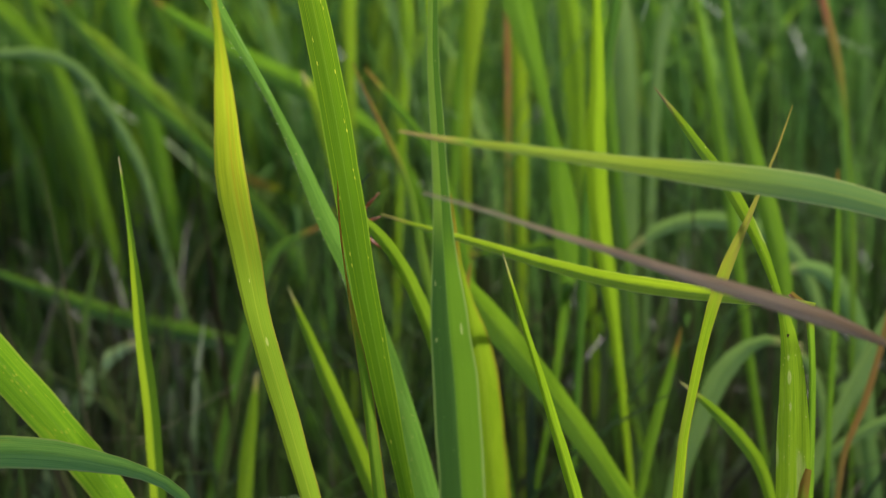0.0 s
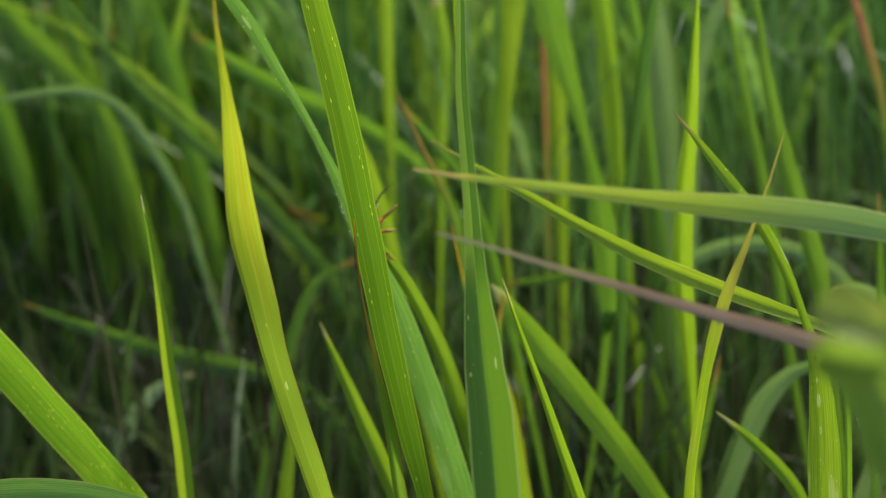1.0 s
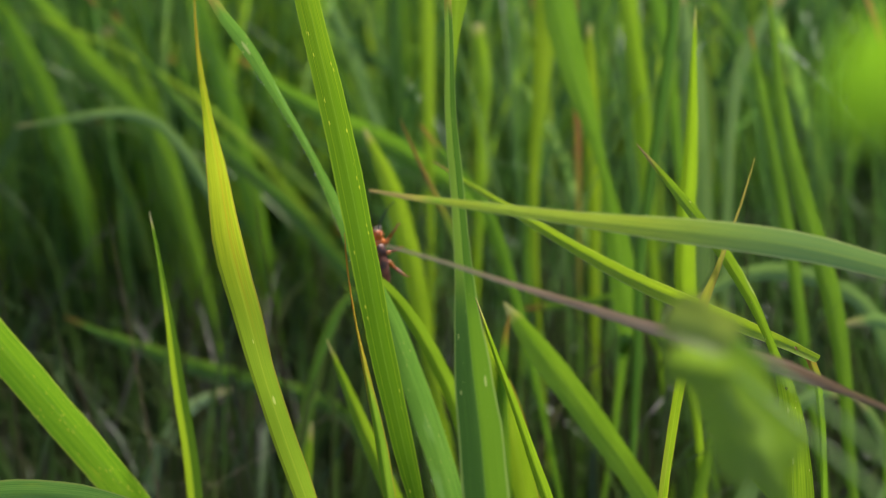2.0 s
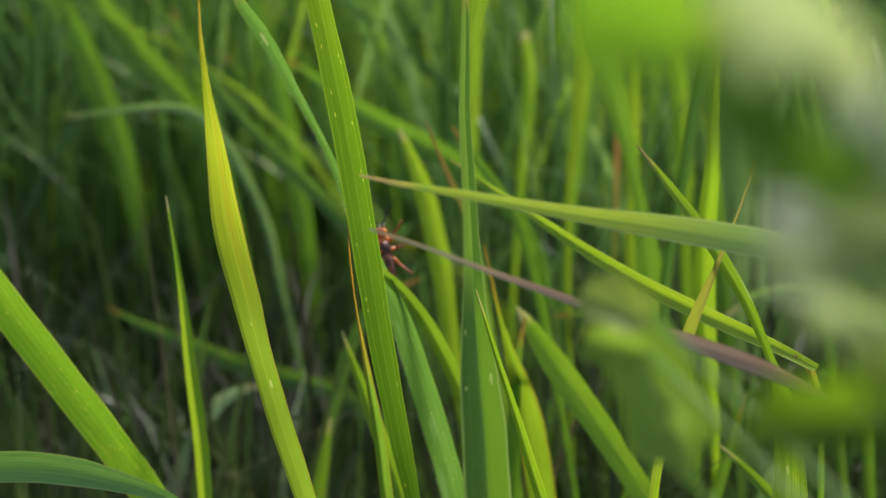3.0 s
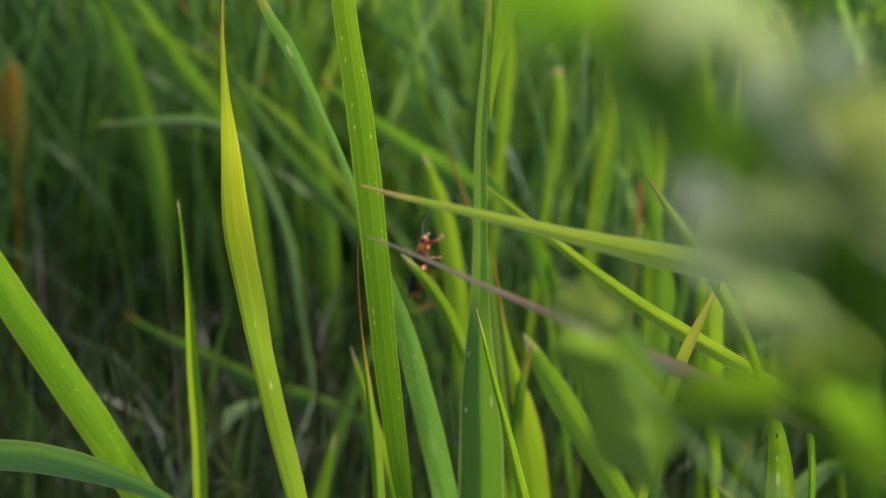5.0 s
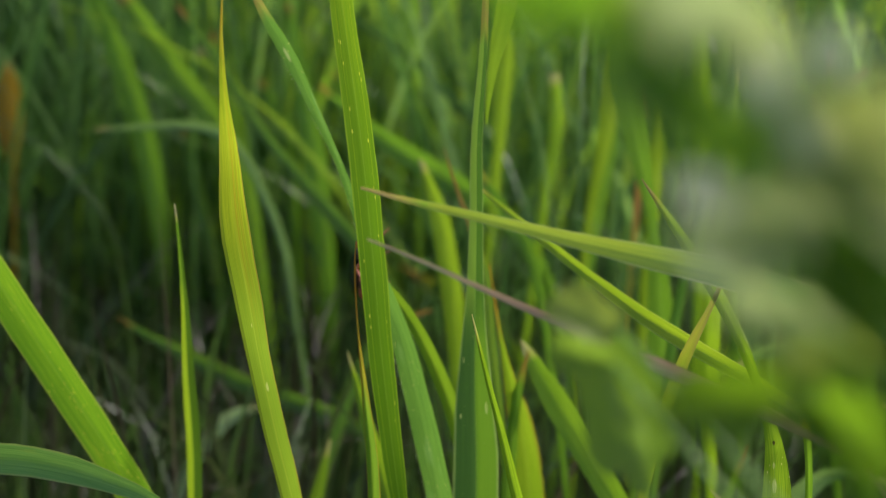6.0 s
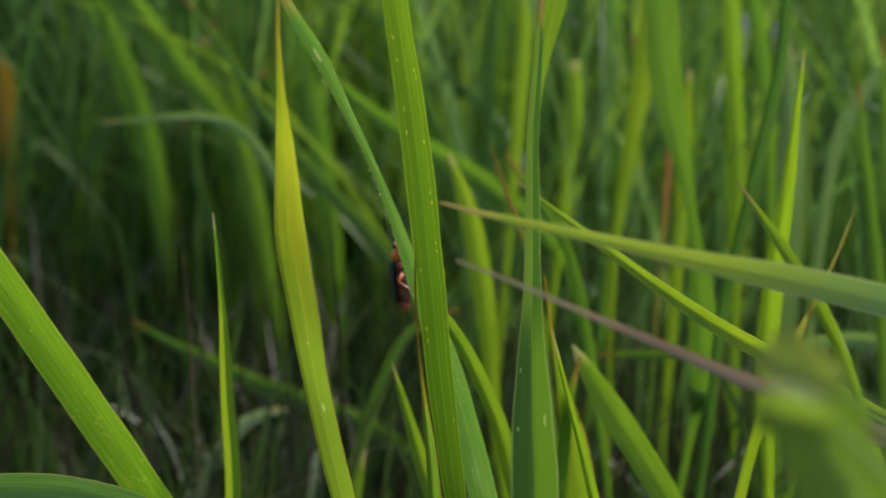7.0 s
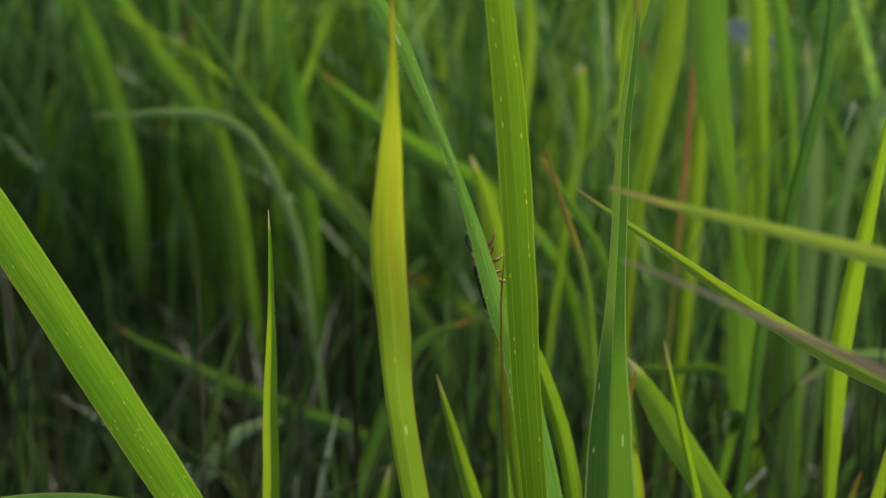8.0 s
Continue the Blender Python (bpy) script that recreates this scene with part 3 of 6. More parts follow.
def grass_mass(name, label, material, count, where, tall, wide, lean, seed, segs=6):
    """Grass in bulk: curved, tapering, folded blades in one mesh."""
    g = np.random.default_rng(seed)
    x, y = where(g, count)
    h, w = g.uniform(*tall, count), g.uniform(*wide, count)
    turn, tip, curl = g.uniform(0, 2 * np.pi, count), np.abs(g.normal(0, lean, count)), g.uniform(0.8, 2.4, count)
    face = g.normal(0, 1.1, count)
    v = np.linspace(0, 1, segs + 1)
    bend = tip[:, None] * v**curl[:, None]
    step_h = h[:, None] / segs
    rad = np.c_[np.zeros(count), np.cumsum(np.sin(bend[:, 1:]) * step_h, 1)]
    up = np.c_[np.zeros(count), np.cumsum(np.cos(bend[:, 1:]) * step_h, 1)]
    cx, cy = x[:, None] + rad * np.cos(turn)[:, None], y[:, None] + rad * np.sin(turn)[:, None]
    grow = np.clip(v / 0.5, 0, 1)
    prof = (0.2 + 0.8 * grow * grow * (3 - 2 * grow)) * (1 - v**2.6) ** 0.8
    half = 0.5 * w[:, None] * prof
    bx, by = np.cos(face)[:, None] * half, np.sin(face)[:, None] * half
    fold = 0.28 * half
    lo = np.stack([cx - bx, cy - by - fold * 0.5, up], -1)
    mid = np.stack([cx + 0 * bx, cy + fold, up], -1)
    hi = np.stack([cx + bx, cy + by - fold * 0.5, up], -1)
    verts = np.stack([lo, mid, hi], 2).reshape(-1, 3)
    base = (np.arange(count) * (segs + 1) * 3)[:, None, None]
    i = (np.arange(segs) * 3)[None, :, None]
    q = np.array([[0, 1, 4, 3], [1, 2, 5, 4]])
    faces = (base[..., None] + i[..., None] + q[None, None]).reshape(-1, 4)
    me = bpy.data.meshes.new(name)
    me.from_pydata(verts.tolist(), [], faces.tolist())
    me.polygons.foreach_set("use_smooth", np.ones(len(faces), bool))
    me.materials.append(material)
    return tagged(new(name, me), label, "grass", kind="stuff")


ground_sheet()

def spread(y0, y1, slope, x0=-1.0, x1=1.0):
    """Feet scattered over a widening strip in front of the camera."""
    def where(g, count):
        y = g.uniform(y0, y1, count)
        return g.uniform(x0, x1, count) * (0.16 + slope * y) + 0.02, y
    return where


def around(r0, r1):
    """A ring of grass about the camera's stand, open in front."""
    def where(g, count):
        a, r = g.uniform(math.pi * 1.02, math.pi * 1.98, count), r0 + (r1 - r0) * g.random(count)
        return r * np.cos(a), r * np.sin(a)
    return where


def all_round(g, count):
    """The open meadow on every side, clear of the near stand of blades."""
    x, y = g.uniform(-4, 4, count * 3), g.uniform(-3.5, 6, count * 3)
    lane = np.where(y > 1.0, 0.20 + 0.48 * y, 0.36 + 0.46 * np.maximum(y, 0))
    keep = (np.hypot(x, y) > 0.55) & ~((y > -0.3) & (np.abs(x - 0.02) < lane))
    keep &= np.hypot(x / 4.2, (y - 1.2) / 4.8) < g.uniform(0.75, 1.05, len(x))
    return x[keep][:count], y[keep][:count]


def far_ring(g, count):
    """The meadow beyond, thinning out towards the distance."""
    a, q = g.uniform(0, 2 * math.pi, count), 3.4 + 9.5 * g.random(count) ** 0.8
    return q * np.cos(a), 1.2 + 1.12 * q * np.sin(a)


grass_mass("meadow_grass", "slender grass standing close behind the blades, shade put into its dark green", SHADE_TONE, 160, spread(0.95, 1.3, 0.42, -1.0, -0.25), (0.35, 0.8), (0.003, 0.006), 1.0, 23, 10)
grass_mass("meadow_grass", "dense green meadow grass standing behind the blades", SHADE_TONE, 340, spread(0.85, 1.4, 0.42), (0.3, 0.6), (0.004, 0.009), 0.95, 3, 10)
grass_mass("meadow_grass", "yellow-green meadow grass behind the blades, sunlight put into its colour", SUN_TONE, 160, spread(0.85, 1.5, 0.42, -0.12, 0.6), (0.30, 0.52), (0.004, 0.009), 0.95, 13, 10)
# made tall to cast shade over the left side
grass_mass("meadow_grass", "tall meadow grass further off, shade put into its dull green", SHADE_TONE, 1700, spread(1.3, 2.4, 0.48, -1.0, -0.4), (0.6, 1.0), (0.005, 0.012), 0.75, 4, 8)
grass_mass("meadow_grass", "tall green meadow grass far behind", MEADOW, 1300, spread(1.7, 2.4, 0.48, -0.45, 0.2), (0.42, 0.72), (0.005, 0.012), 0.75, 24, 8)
grass_mass("meadow_grass", "meadow grass further off, sunlight put into its colour", SUN_TONE, 480, spread(1.2, 1.8, 0.48, -0.2, 0.5), (0.35, 0.6), (0.005, 0.012), 0.8, 14, 8)
grass_mass("meadow_grass", "tall meadow grass far behind, sunlight put into its colour", SUN_TONE, 1300, spread(1.5, 2.2, 0.48, -0.38, 0.3), (0.42, 0.72), (0.005, 0.012), 0.75, 34, 8)
# tall stand, partly out of view, added to keep the sun off the right
grass_mass("meadow_grass", "tall shade-toned meadow grass added at the right to block the sun", SHADE_TONE, 2300, spread(1.5, 2.6, 0.48, 0.12, 1.3), (0.65, 1.1), (0.005, 0.012), 0.8, 25, 8)
grass_mass("meadow_grass", "broad soft green grass leaves leaning behind the blades", SUN_TONE, 60, spread(1.0, 1.45, 0.42, -0.36, 0.0), (0.34, 0.55), (0.009, 0.016), 0.9, 26, 10)
grass_mass("meadow_grass", "far meadow grass fading into the distance", MEADOW, 9000, spread(2.3, 7.0, 0.5), (0.5, 0.9), (0.008, 0.018), 0.5, 5, 5)
grass_mass("meadow_grass", "meadow grass on the near side", MEADOW, 1500, around(0.45, 1.6), (0.3, 0.6), (0.006, 0.012), 0.5, 6, 5)
grass_mass("meadow_grass", "grass tops rising behind the blades in a painted sunlit tone", SUN_TONE, 230, spread(1.0, 1.5, 0.42, -0.40, 0.3), (0.38, 0.54), (0.005, 0.010), 0.9, 44, 10)
grass_mass("meadow_grass", "tangled arching narrow grass leaves behind the blades", SUN_TONE, 260, spread(0.95, 1.7, 0.44, -0.5, 0.45), (0.35, 0.62), (0.003, 0.007), 1.5, 61, 12)
grass_mass("meadow_grass", "tangled arching leaves behind the blades, shade put into their dull green", SHADE_TONE, 320, spread(0.9, 1.6, 0.44), (0.32, 0.60), (0.003, 0.006), 1.5, 62, 12)
grass_mass("meadow_stalks", "thin grass stalks and narrow leaves behind the blades", SHADE_TONE, 440, spread(0.6, 1.0, 0.42, -0.05, 1.3), (0.22, 0.5), (0.0010, 0.0032), 1.1, 45, 10)
grass_mass("meadow_grass", "open green meadow grass all round", MEADOW, 56000, all_round, (0.3, 0.6), (0.007, 0.016), 0.6, 51, 4)
grass_mass("meadow_grass", "rough meadow grass reaching far off", MEADOW, 52000, far_ring, (0.35, 0.7), (0.03, 0.06), 0.55, 52, 3)
grass_mass("low_grass", "short grass near the soil, low shade put into its dark colour", UNDER_SHADE, 5200, spread(0.42, 1.4, 0.42), (0.07, 0.24), (0.002, 0.005), 1.0, 7, 5)
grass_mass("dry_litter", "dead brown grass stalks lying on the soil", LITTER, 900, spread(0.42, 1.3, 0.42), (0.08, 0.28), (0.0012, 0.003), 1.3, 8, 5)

# ---- the grass blades, nearest first ----
grass_blade("spotted", "leaf_spotted", "broad yellow-green grass blade with pale spots, leaning",
            [(-0.0096, 0.3325, -0.002, 5.4), (-0.0315, 0.3295, 0.0893, 7.41), (-0.068, 0.3245, 0.1805, 8.7), (-0.0732, 0.3238, 0.1923, 8.92), (-0.0813, 0.323, 0.2059, 9.14), (-0.0927, 0.3218, 0.2235, 9.32), (-0.1052, 0.3205, 0.2427, 9.21), (-0.1245, 0.3182, 0.2724, 8.2), (-0.1443, 0.3156, 0.3021, 2.67)], face=-10, fold=6)
grass_blade("arch_left", "leaf_arch", "dark green grass blade arching over",
            [(-0.0191, 0.2803, -0.002, 1.23), (-0.0312, 0.2818, 0.0991, 1.78), (-0.0538, 0.2846, 0.2001, 2.23), (-0.0612, 0.2855, 0.2065, 2.72), (-0.071, 0.286, 0.2102, 4.46), (-0.0826, 0.2864, 0.2131, 6.44), (-0.0961, 0.2866, 0.2143, 6.68), (-0.1132, 0.2864, 0.2128, 5.69), (-0.1279, 0.2857, 0.208, 2.48)], face=8, fold=8)
grass_blade("narrow", "leaf_half_shaded", "narrow upright grass blade with a withered tip",
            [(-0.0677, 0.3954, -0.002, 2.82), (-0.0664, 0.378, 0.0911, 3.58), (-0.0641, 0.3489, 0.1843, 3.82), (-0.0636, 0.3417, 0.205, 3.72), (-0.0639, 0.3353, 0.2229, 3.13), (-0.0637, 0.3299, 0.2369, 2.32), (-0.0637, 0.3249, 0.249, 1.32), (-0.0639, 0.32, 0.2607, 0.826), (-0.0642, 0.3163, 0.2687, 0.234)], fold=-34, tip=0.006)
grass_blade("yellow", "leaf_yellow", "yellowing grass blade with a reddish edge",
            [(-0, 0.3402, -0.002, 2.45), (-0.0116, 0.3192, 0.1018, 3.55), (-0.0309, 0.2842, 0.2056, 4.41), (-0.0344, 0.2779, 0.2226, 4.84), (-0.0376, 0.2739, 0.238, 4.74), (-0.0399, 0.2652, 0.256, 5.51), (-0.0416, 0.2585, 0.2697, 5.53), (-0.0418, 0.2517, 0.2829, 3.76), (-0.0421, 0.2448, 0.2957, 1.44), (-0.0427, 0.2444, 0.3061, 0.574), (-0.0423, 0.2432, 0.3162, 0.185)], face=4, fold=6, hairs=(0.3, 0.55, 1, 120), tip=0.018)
grass_blade("centre", "leaf_speckled", "tall green grass blade with rows of yellow specks",
            [(0.0158, 0.3105, -0.002, 2.26), (0.0068, 0.3052, 0.0995, 3.04), (-0.0082, 0.2965, 0.201, 3.49), (-0.0101, 0.2954, 0.2123, 4.54), (-0.0141, 0.2927, 0.2388, 5.51), (-0.0172, 0.2899, 0.2642, 5.91), (-0.0205, 0.2869, 0.2886, 5.79), (-0.0245, 0.2838, 0.3119, 4.96), (-0.0279, 0.28, 0.3373, 4.25), (-0.0299, 0.2767, 0.3573, 1.51)], face=-8, fold=12)
grass_blade("redtip", "leaf_redtip", "thin grass blade with a withered red-brown tip",
            [(-0.0017, 0.3214, -0.002, 2.08), (-0.0064, 0.3123, 0.0996, 2.73), (-0.0141, 0.297, 0.2012, 3.05), (-0.0155, 0.2942, 0.2181, 2.56), (-0.0175, 0.2914, 0.2342, 1.28), (-0.0188, 0.2895, 0.2447, 0.5), (-0.0196, 0.2878, 0.2537, 0.43), (-0.0199, 0.2865, 0.2602, 0.43), (-0.0198, 0.2856, 0.2651, 0.14)], face=20, fold=30, tip=0.02)
grass_blade("hairy", "leaf_hairy", "grass blade with fine white hairs along its edge",
            [(0.0344, 0.3464, -0.002, 4.36), (0.022, 0.34, 0.0944, 5.85), (0.0015, 0.3293, 0.1908, 6.71), (-0.0018, 0.3276, 0.2047, 6.64), (-0.0061, 0.3256, 0.2209, 6.32), (-0.0112, 0.3232, 0.2382, 5.31), (-0.0165, 0.3215, 0.2508, 4.34), (-0.0224, 0.3192, 0.2674, 2.71), (-0.0275, 0.3172, 0.2801, 1.78), (-0.0332, 0.3153, 0.2919, 2.2), (-0.0395, 0.3132, 0.3043, 3.26), (-0.0444, 0.3119, 0.3119, 2.59), (-0.0489, 0.3104, 0.3203, 1.07)], face=-15, fold=10, hairs=(0.5, 0.93, -1, 260))
grass_blade("perch", "leaf_broad", "bright green grass blade on which the beetle perches",
            [(0.0442, 0.4144, -0.002, 2.94), (0.0302, 0.3921, 0.0985, 3.83), (0.0067, 0.3551, 0.199, 4.53), (0.0029, 0.3492, 0.2133, 4.38), (-0.0023, 0.3425, 0.2269, 4.02), (-0.0085, 0.335, 0.2397, 3.38), (-0.0135, 0.33, 0.247, 2.96), (-0.0183, 0.3256, 0.2525, 1.7), (-0.0205, 0.3235, 0.2549, 0.45)], face=15, fold=20)
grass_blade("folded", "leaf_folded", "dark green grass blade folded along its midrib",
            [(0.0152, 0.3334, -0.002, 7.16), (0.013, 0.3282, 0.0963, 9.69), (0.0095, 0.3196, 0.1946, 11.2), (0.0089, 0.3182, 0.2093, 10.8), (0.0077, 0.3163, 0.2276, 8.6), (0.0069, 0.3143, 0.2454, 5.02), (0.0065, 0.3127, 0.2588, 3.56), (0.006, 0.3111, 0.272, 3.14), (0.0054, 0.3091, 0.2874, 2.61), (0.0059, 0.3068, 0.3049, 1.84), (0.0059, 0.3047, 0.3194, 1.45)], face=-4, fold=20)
grass_blade("foldtop", "leaf_bright", "yellow-green upper end of a twisted grass blade",
            [(0.0078, 0.3289, 0.2901, 0.4), (0.0082, 0.3299, 0.2979, 1.47), (0.0092, 0.3309, 0.3058, 2.94), (0.0107, 0.3319, 0.3136, 4.54), (0.013, 0.3333, 0.3255, 5.34)], face=-10, fold=6, joins="folded")
grass_blade("thin", "leaf_bright", "thin grass blade with a pale withered point",
            [(0.0619, 0.2736, -0.002, 1.67), (0.045, 0.2686, 0.1058, 2.23), (0.017, 0.2603, 0.2135, 2.53), (0.0149, 0.2597, 0.2209, 2.19), (0.0116, 0.2585, 0.2327, 1.55), (0.0088, 0.2575, 0.2419, 1.13), (0.0066, 0.2568, 0.2496, 0.713), (0.0049, 0.2561, 0.2557, 0.2)], face=10, fold=25, tip=0.005)
grass_blade("bridge", "leaf_lime", "yellow-green grass blade reaching across, with a dry tip",
            [(0.072, 0.2618, 0.2372, 1.78), (0.068, 0.2728, 0.2385, 2.52), (0.0622, 0.2842, 0.2402, 3.31), (0.0547, 0.2959, 0.2427, 3.78), (0.0452, 0.3079, 0.2466, 3.72), (0.0338, 0.3207, 0.2528, 3.0), (0.0209, 0.3339, 0.2609, 2.1), (0.0118, 0.3463, 0.2665, 1.3), (0.0031, 0.3586, 0.2721, 0.4)], face=-5, lift=0.3, fold=14, tip=0.007)
grass_blade("bridge_stem", "leaf_plain", "green grass stem that bears a leaning blade",
            [(0.0805, 0.283, -0.002, 1.56), (0.0790, 0.279, 0.0894, 2.26), (0.0765, 0.273, 0.1809, 1.6), (0.0757, 0.2705, 0.212, 1.5), (0.0742, 0.268, 0.227, 1.5), (0.0720, 0.2662, 0.2360, 1.8), (0.0700, 0.2690, 0.2385, 1.2)], fold=30)
grass_blade("across", "leaf_across", "green grass blade hanging across, with a straw-coloured tip",
            [(0.136, 0.2198, -0.002, 1.25), (0.1174, 0.2196, 0.1272, 1.81), (0.0838, 0.2182, 0.251, 2.27), (0.0738, 0.2177, 0.2603, 3.44), (0.0613, 0.2174, 0.2653, 4.25), (0.0509, 0.2173, 0.2682, 4.71), (0.0406, 0.217, 0.2703, 4.59), (0.0301, 0.2158, 0.2723, 3.78), (0.0199, 0.2154, 0.2741, 2.68), (0.0098, 0.2149, 0.2761, 1.94), (-0.0006, 0.2169, 0.2779, 1.45), (-0.0093, 0.2185, 0.2794, 0.889), (-0.0158, 0.2199, 0.2808, 0.401)], face=-5, lift=0.05, fold=8, tip=0.007)
grass_blade("purple", "leaf_purple", "purple-brown withering grass blade hanging across",
            [(0.1176, 0.1941, -0.002, 0.418), (0.1005, 0.1949, 0.1194, 0.609), (0.0688, 0.199, 0.2379, 0.766), (0.0609, 0.2019, 0.2448, 0.924), (0.0544, 0.2024, 0.2479, 1.3), (0.0493, 0.2025, 0.2504, 2.28), (0.043, 0.2028, 0.253, 2.81), (0.0348, 0.2033, 0.2562, 2.5), (0.0248, 0.204, 0.2597, 1.88), (0.0145, 0.2047, 0.2637, 1.28), (0.0039, 0.2054, 0.2677, 0.825), (-0.0058, 0.2077, 0.2713, 0.599), (-0.0136, 0.2095, 0.2738, 0.371)], face=-10, lift=0.1, fold=10, tip=0.02)
grass_blade("bent", "leaf_holed", "grass blade with a brown tip, twisted at a holed patch",
            [(0.0789, 0.2849, -0.002, 4.14), (0.075, 0.2774, 0.0964, 5.77), (0.0684, 0.2649, 0.1948, 8.3), (0.0674, 0.263, 0.208, 7.9), (0.0667, 0.2619, 0.2215, 6.2), (0.0649, 0.26, 0.2322, 3.62), (0.0613, 0.2565, 0.2413, 1.78), (0.0561, 0.2533, 0.2524, 2.45), (0.0488, 0.2505, 0.2641, 2.7), (0.0429, 0.2516, 0.2726, 2.09), (0.0385, 0.2506, 0.2783, 1.08), (0.035, 0.2512, 0.2829, 0.192)], face=10, fold=12, tip=0.005)
grass_blade("twig", "leaf_twig", "grass blade with a long dry brown tip",
            [(0.0285, 0.2642, -0.002, 1.35), (0.032, 0.2612, 0.1023, 1.8), (0.0379, 0.256, 0.2066, 2.04), (0.0385, 0.2555, 0.2157, 1.86), (0.0398, 0.2548, 0.2245, 1.85), (0.0416, 0.2539, 0.2353, 1.92), (0.0435, 0.2531, 0.2438, 2.36), (0.046, 0.2523, 0.2517, 2.04), (0.0489, 0.2513, 0.259, 1.13), (0.0513, 0.2505, 0.2657, 0.603), (0.0533, 0.2498, 0.2713, 0.454), (0.0546, 0.2492, 0.2758, 0.371), (0.0557, 0.2487, 0.2798, 0.144)], face=-15, fold=22, tip=0.013)
grass_blade("bright", "leaf_bright", "bright yellow-green upright grass blade",
            [(0.0960, 0.4356, -0.002, 1.4), (0.0905, 0.4207, 0.0913, 1.6), (0.0815, 0.3957, 0.1847, 3.8), (0.0785, 0.3894, 0.2061, 5.9), (0.0753, 0.382, 0.2296, 7.33), (0.0744, 0.3745, 0.2519, 6.55), (0.0747, 0.3685, 0.2687, 4.88), (0.0743, 0.3623, 0.2846, 3.27), (0.0739, 0.3573, 0.2971, 1.73), (0.0736, 0.3526, 0.308, 0.264)], face=20, fold=16)
grass_blade("diagonal", "leaf_broad", "broad green grass blade leaning aside",
            [(0.1291, 0.3001, -0.002, 3.21), (0.1032, 0.3213, 0.0831, 4.9), (0.0599, 0.3567, 0.1681, 6.39), (0.0531, 0.3623, 0.1802, 6.99), (0.0431, 0.3695, 0.1958, 7.6), (0.0313, 0.3774, 0.2127, 7.39), (0.0234, 0.3828, 0.2246, 3.0), (0.0214, 0.3841, 0.2276, 0.4)], face=-12, fold=10)
grass_blade("low", "leaf_bright", "short bright grass blade with a brown tip",
            [(0.0343, 0.3251, -0.002, 2.64), (0.0173, 0.3363, 0.0885, 3.84), (-0.011, 0.3548, 0.1789, 4.79), (-0.0152, 0.3576, 0.1911, 4.5), (-0.0195, 0.3603, 0.2033, 3.77), (-0.0238, 0.3631, 0.2158, 2.18), (-0.0272, 0.3653, 0.2257, 0.288)], face=10, fold=20, tip=0.006)
grass_blade("ochre", "leaf_ochre", "green grass blade with an orange-red withered tip",
            [(0.0485, 0.4522, -0.002, 6.48), (0.0408, 0.4286, 0.0865, 8.05), (0.0281, 0.3894, 0.1749, 8.34), (0.0256, 0.3816, 0.1907, 7.89), (0.0225, 0.3746, 0.2042, 6.76), (0.0186, 0.3673, 0.2179, 3.06), (0.0156, 0.3605, 0.2299, 0.926), (0.0133, 0.3539, 0.2412, 0.453), (0.0113, 0.3478, 0.251, 0.222)], face=5, fold=10, tip=0.016)
grass_blade("sidelow", "leaf_bright", "small curved grass blade with a pointed tip",
            [(0.1145, 0.2963, -0.002, 1.75), (0.1054, 0.3045, 0.084, 2.54), (0.0885, 0.3198, 0.1699, 3.17), (0.0854, 0.3226, 0.1812, 3.61), (0.0803, 0.325, 0.1891, 3.46), (0.0738, 0.3276, 0.1963, 2.16), (0.0676, 0.3298, 0.2021, 0.29)], face=10, fold=15, tip=0.005)
grass_blade("smallright", "leaf_plain", "short slender grass blade",
            [(0.0451, 0.3694, -0.002, 1.43), (0.0555, 0.376, 0.0724, 2.08), (0.0748, 0.3881, 0.1468, 2.6), (0.0785, 0.3904, 0.1609, 3.64), (0.0828, 0.3924, 0.1742, 3.81), (0.0877, 0.3944, 0.1874, 2.42), (0.0911, 0.3959, 0.1973, 0.52)], face=10, fold=18)
grass_blade("brownstem", "leaf_brown", "withered orange-brown grass blade",
            [(0.0939, 0.3352, -0.002, 0.88), (0.1039, 0.3422, 0.0759, 1.28), (0.1226, 0.3553, 0.1539, 1.6), (0.1259, 0.3577, 0.1679, 1.92), (0.1318, 0.3593, 0.1802, 2.24), (0.1367, 0.361, 0.1926, 1.92), (0.1423, 0.3637, 0.2096, 1.6), (0.1498, 0.366, 0.2266, 0.96)], fold=10)
grass_blade("budtip", "leaf_plain", "short chewed-off grass blade with a brown end",
            [(0.041, 0.2395, -0.002, 1.33), (0.0508, 0.2467, 0.0972, 1.94), (0.0691, 0.2603, 0.1965, 2.42), (0.0702, 0.2611, 0.2013, 2.09), (0.0711, 0.2615, 0.2035, 1.43)], fold=20)
grass_blade("b1", "leaf_plain", "blurred bright green grass blade",
            [(-0.0896, 0.8116, -0.002, 6.54), (-0.1008, 0.8167, 0.1062, 9.51), (-0.1215, 0.826, 0.2144, 11.89), (-0.1325, 0.831, 0.2518, 13.21), (-0.1497, 0.8346, 0.2775, 14.54), (-0.1685, 0.8376, 0.2982, 15.2), (-0.1873, 0.8411, 0.3223, 13.21), (-0.2079, 0.845, 0.3495, 7.93)], fine=False, group="blades behind")
grass_blade("b2", "leaf_plain", "green grass blade among others",
            [(-0.1555, 0.852, -0.002, 6.96), (-0.1651, 0.8596, 0.0852, 10.13), (-0.1829, 0.8738, 0.1724, 12.66), (-0.1914, 0.8806, 0.2245, 14.07), (-0.2051, 0.887, 0.273, 15.47), (-0.2221, 0.8926, 0.3144, 14.07), (-0.2444, 0.8988, 0.3591, 8.44)], fine=False, group="blades behind")
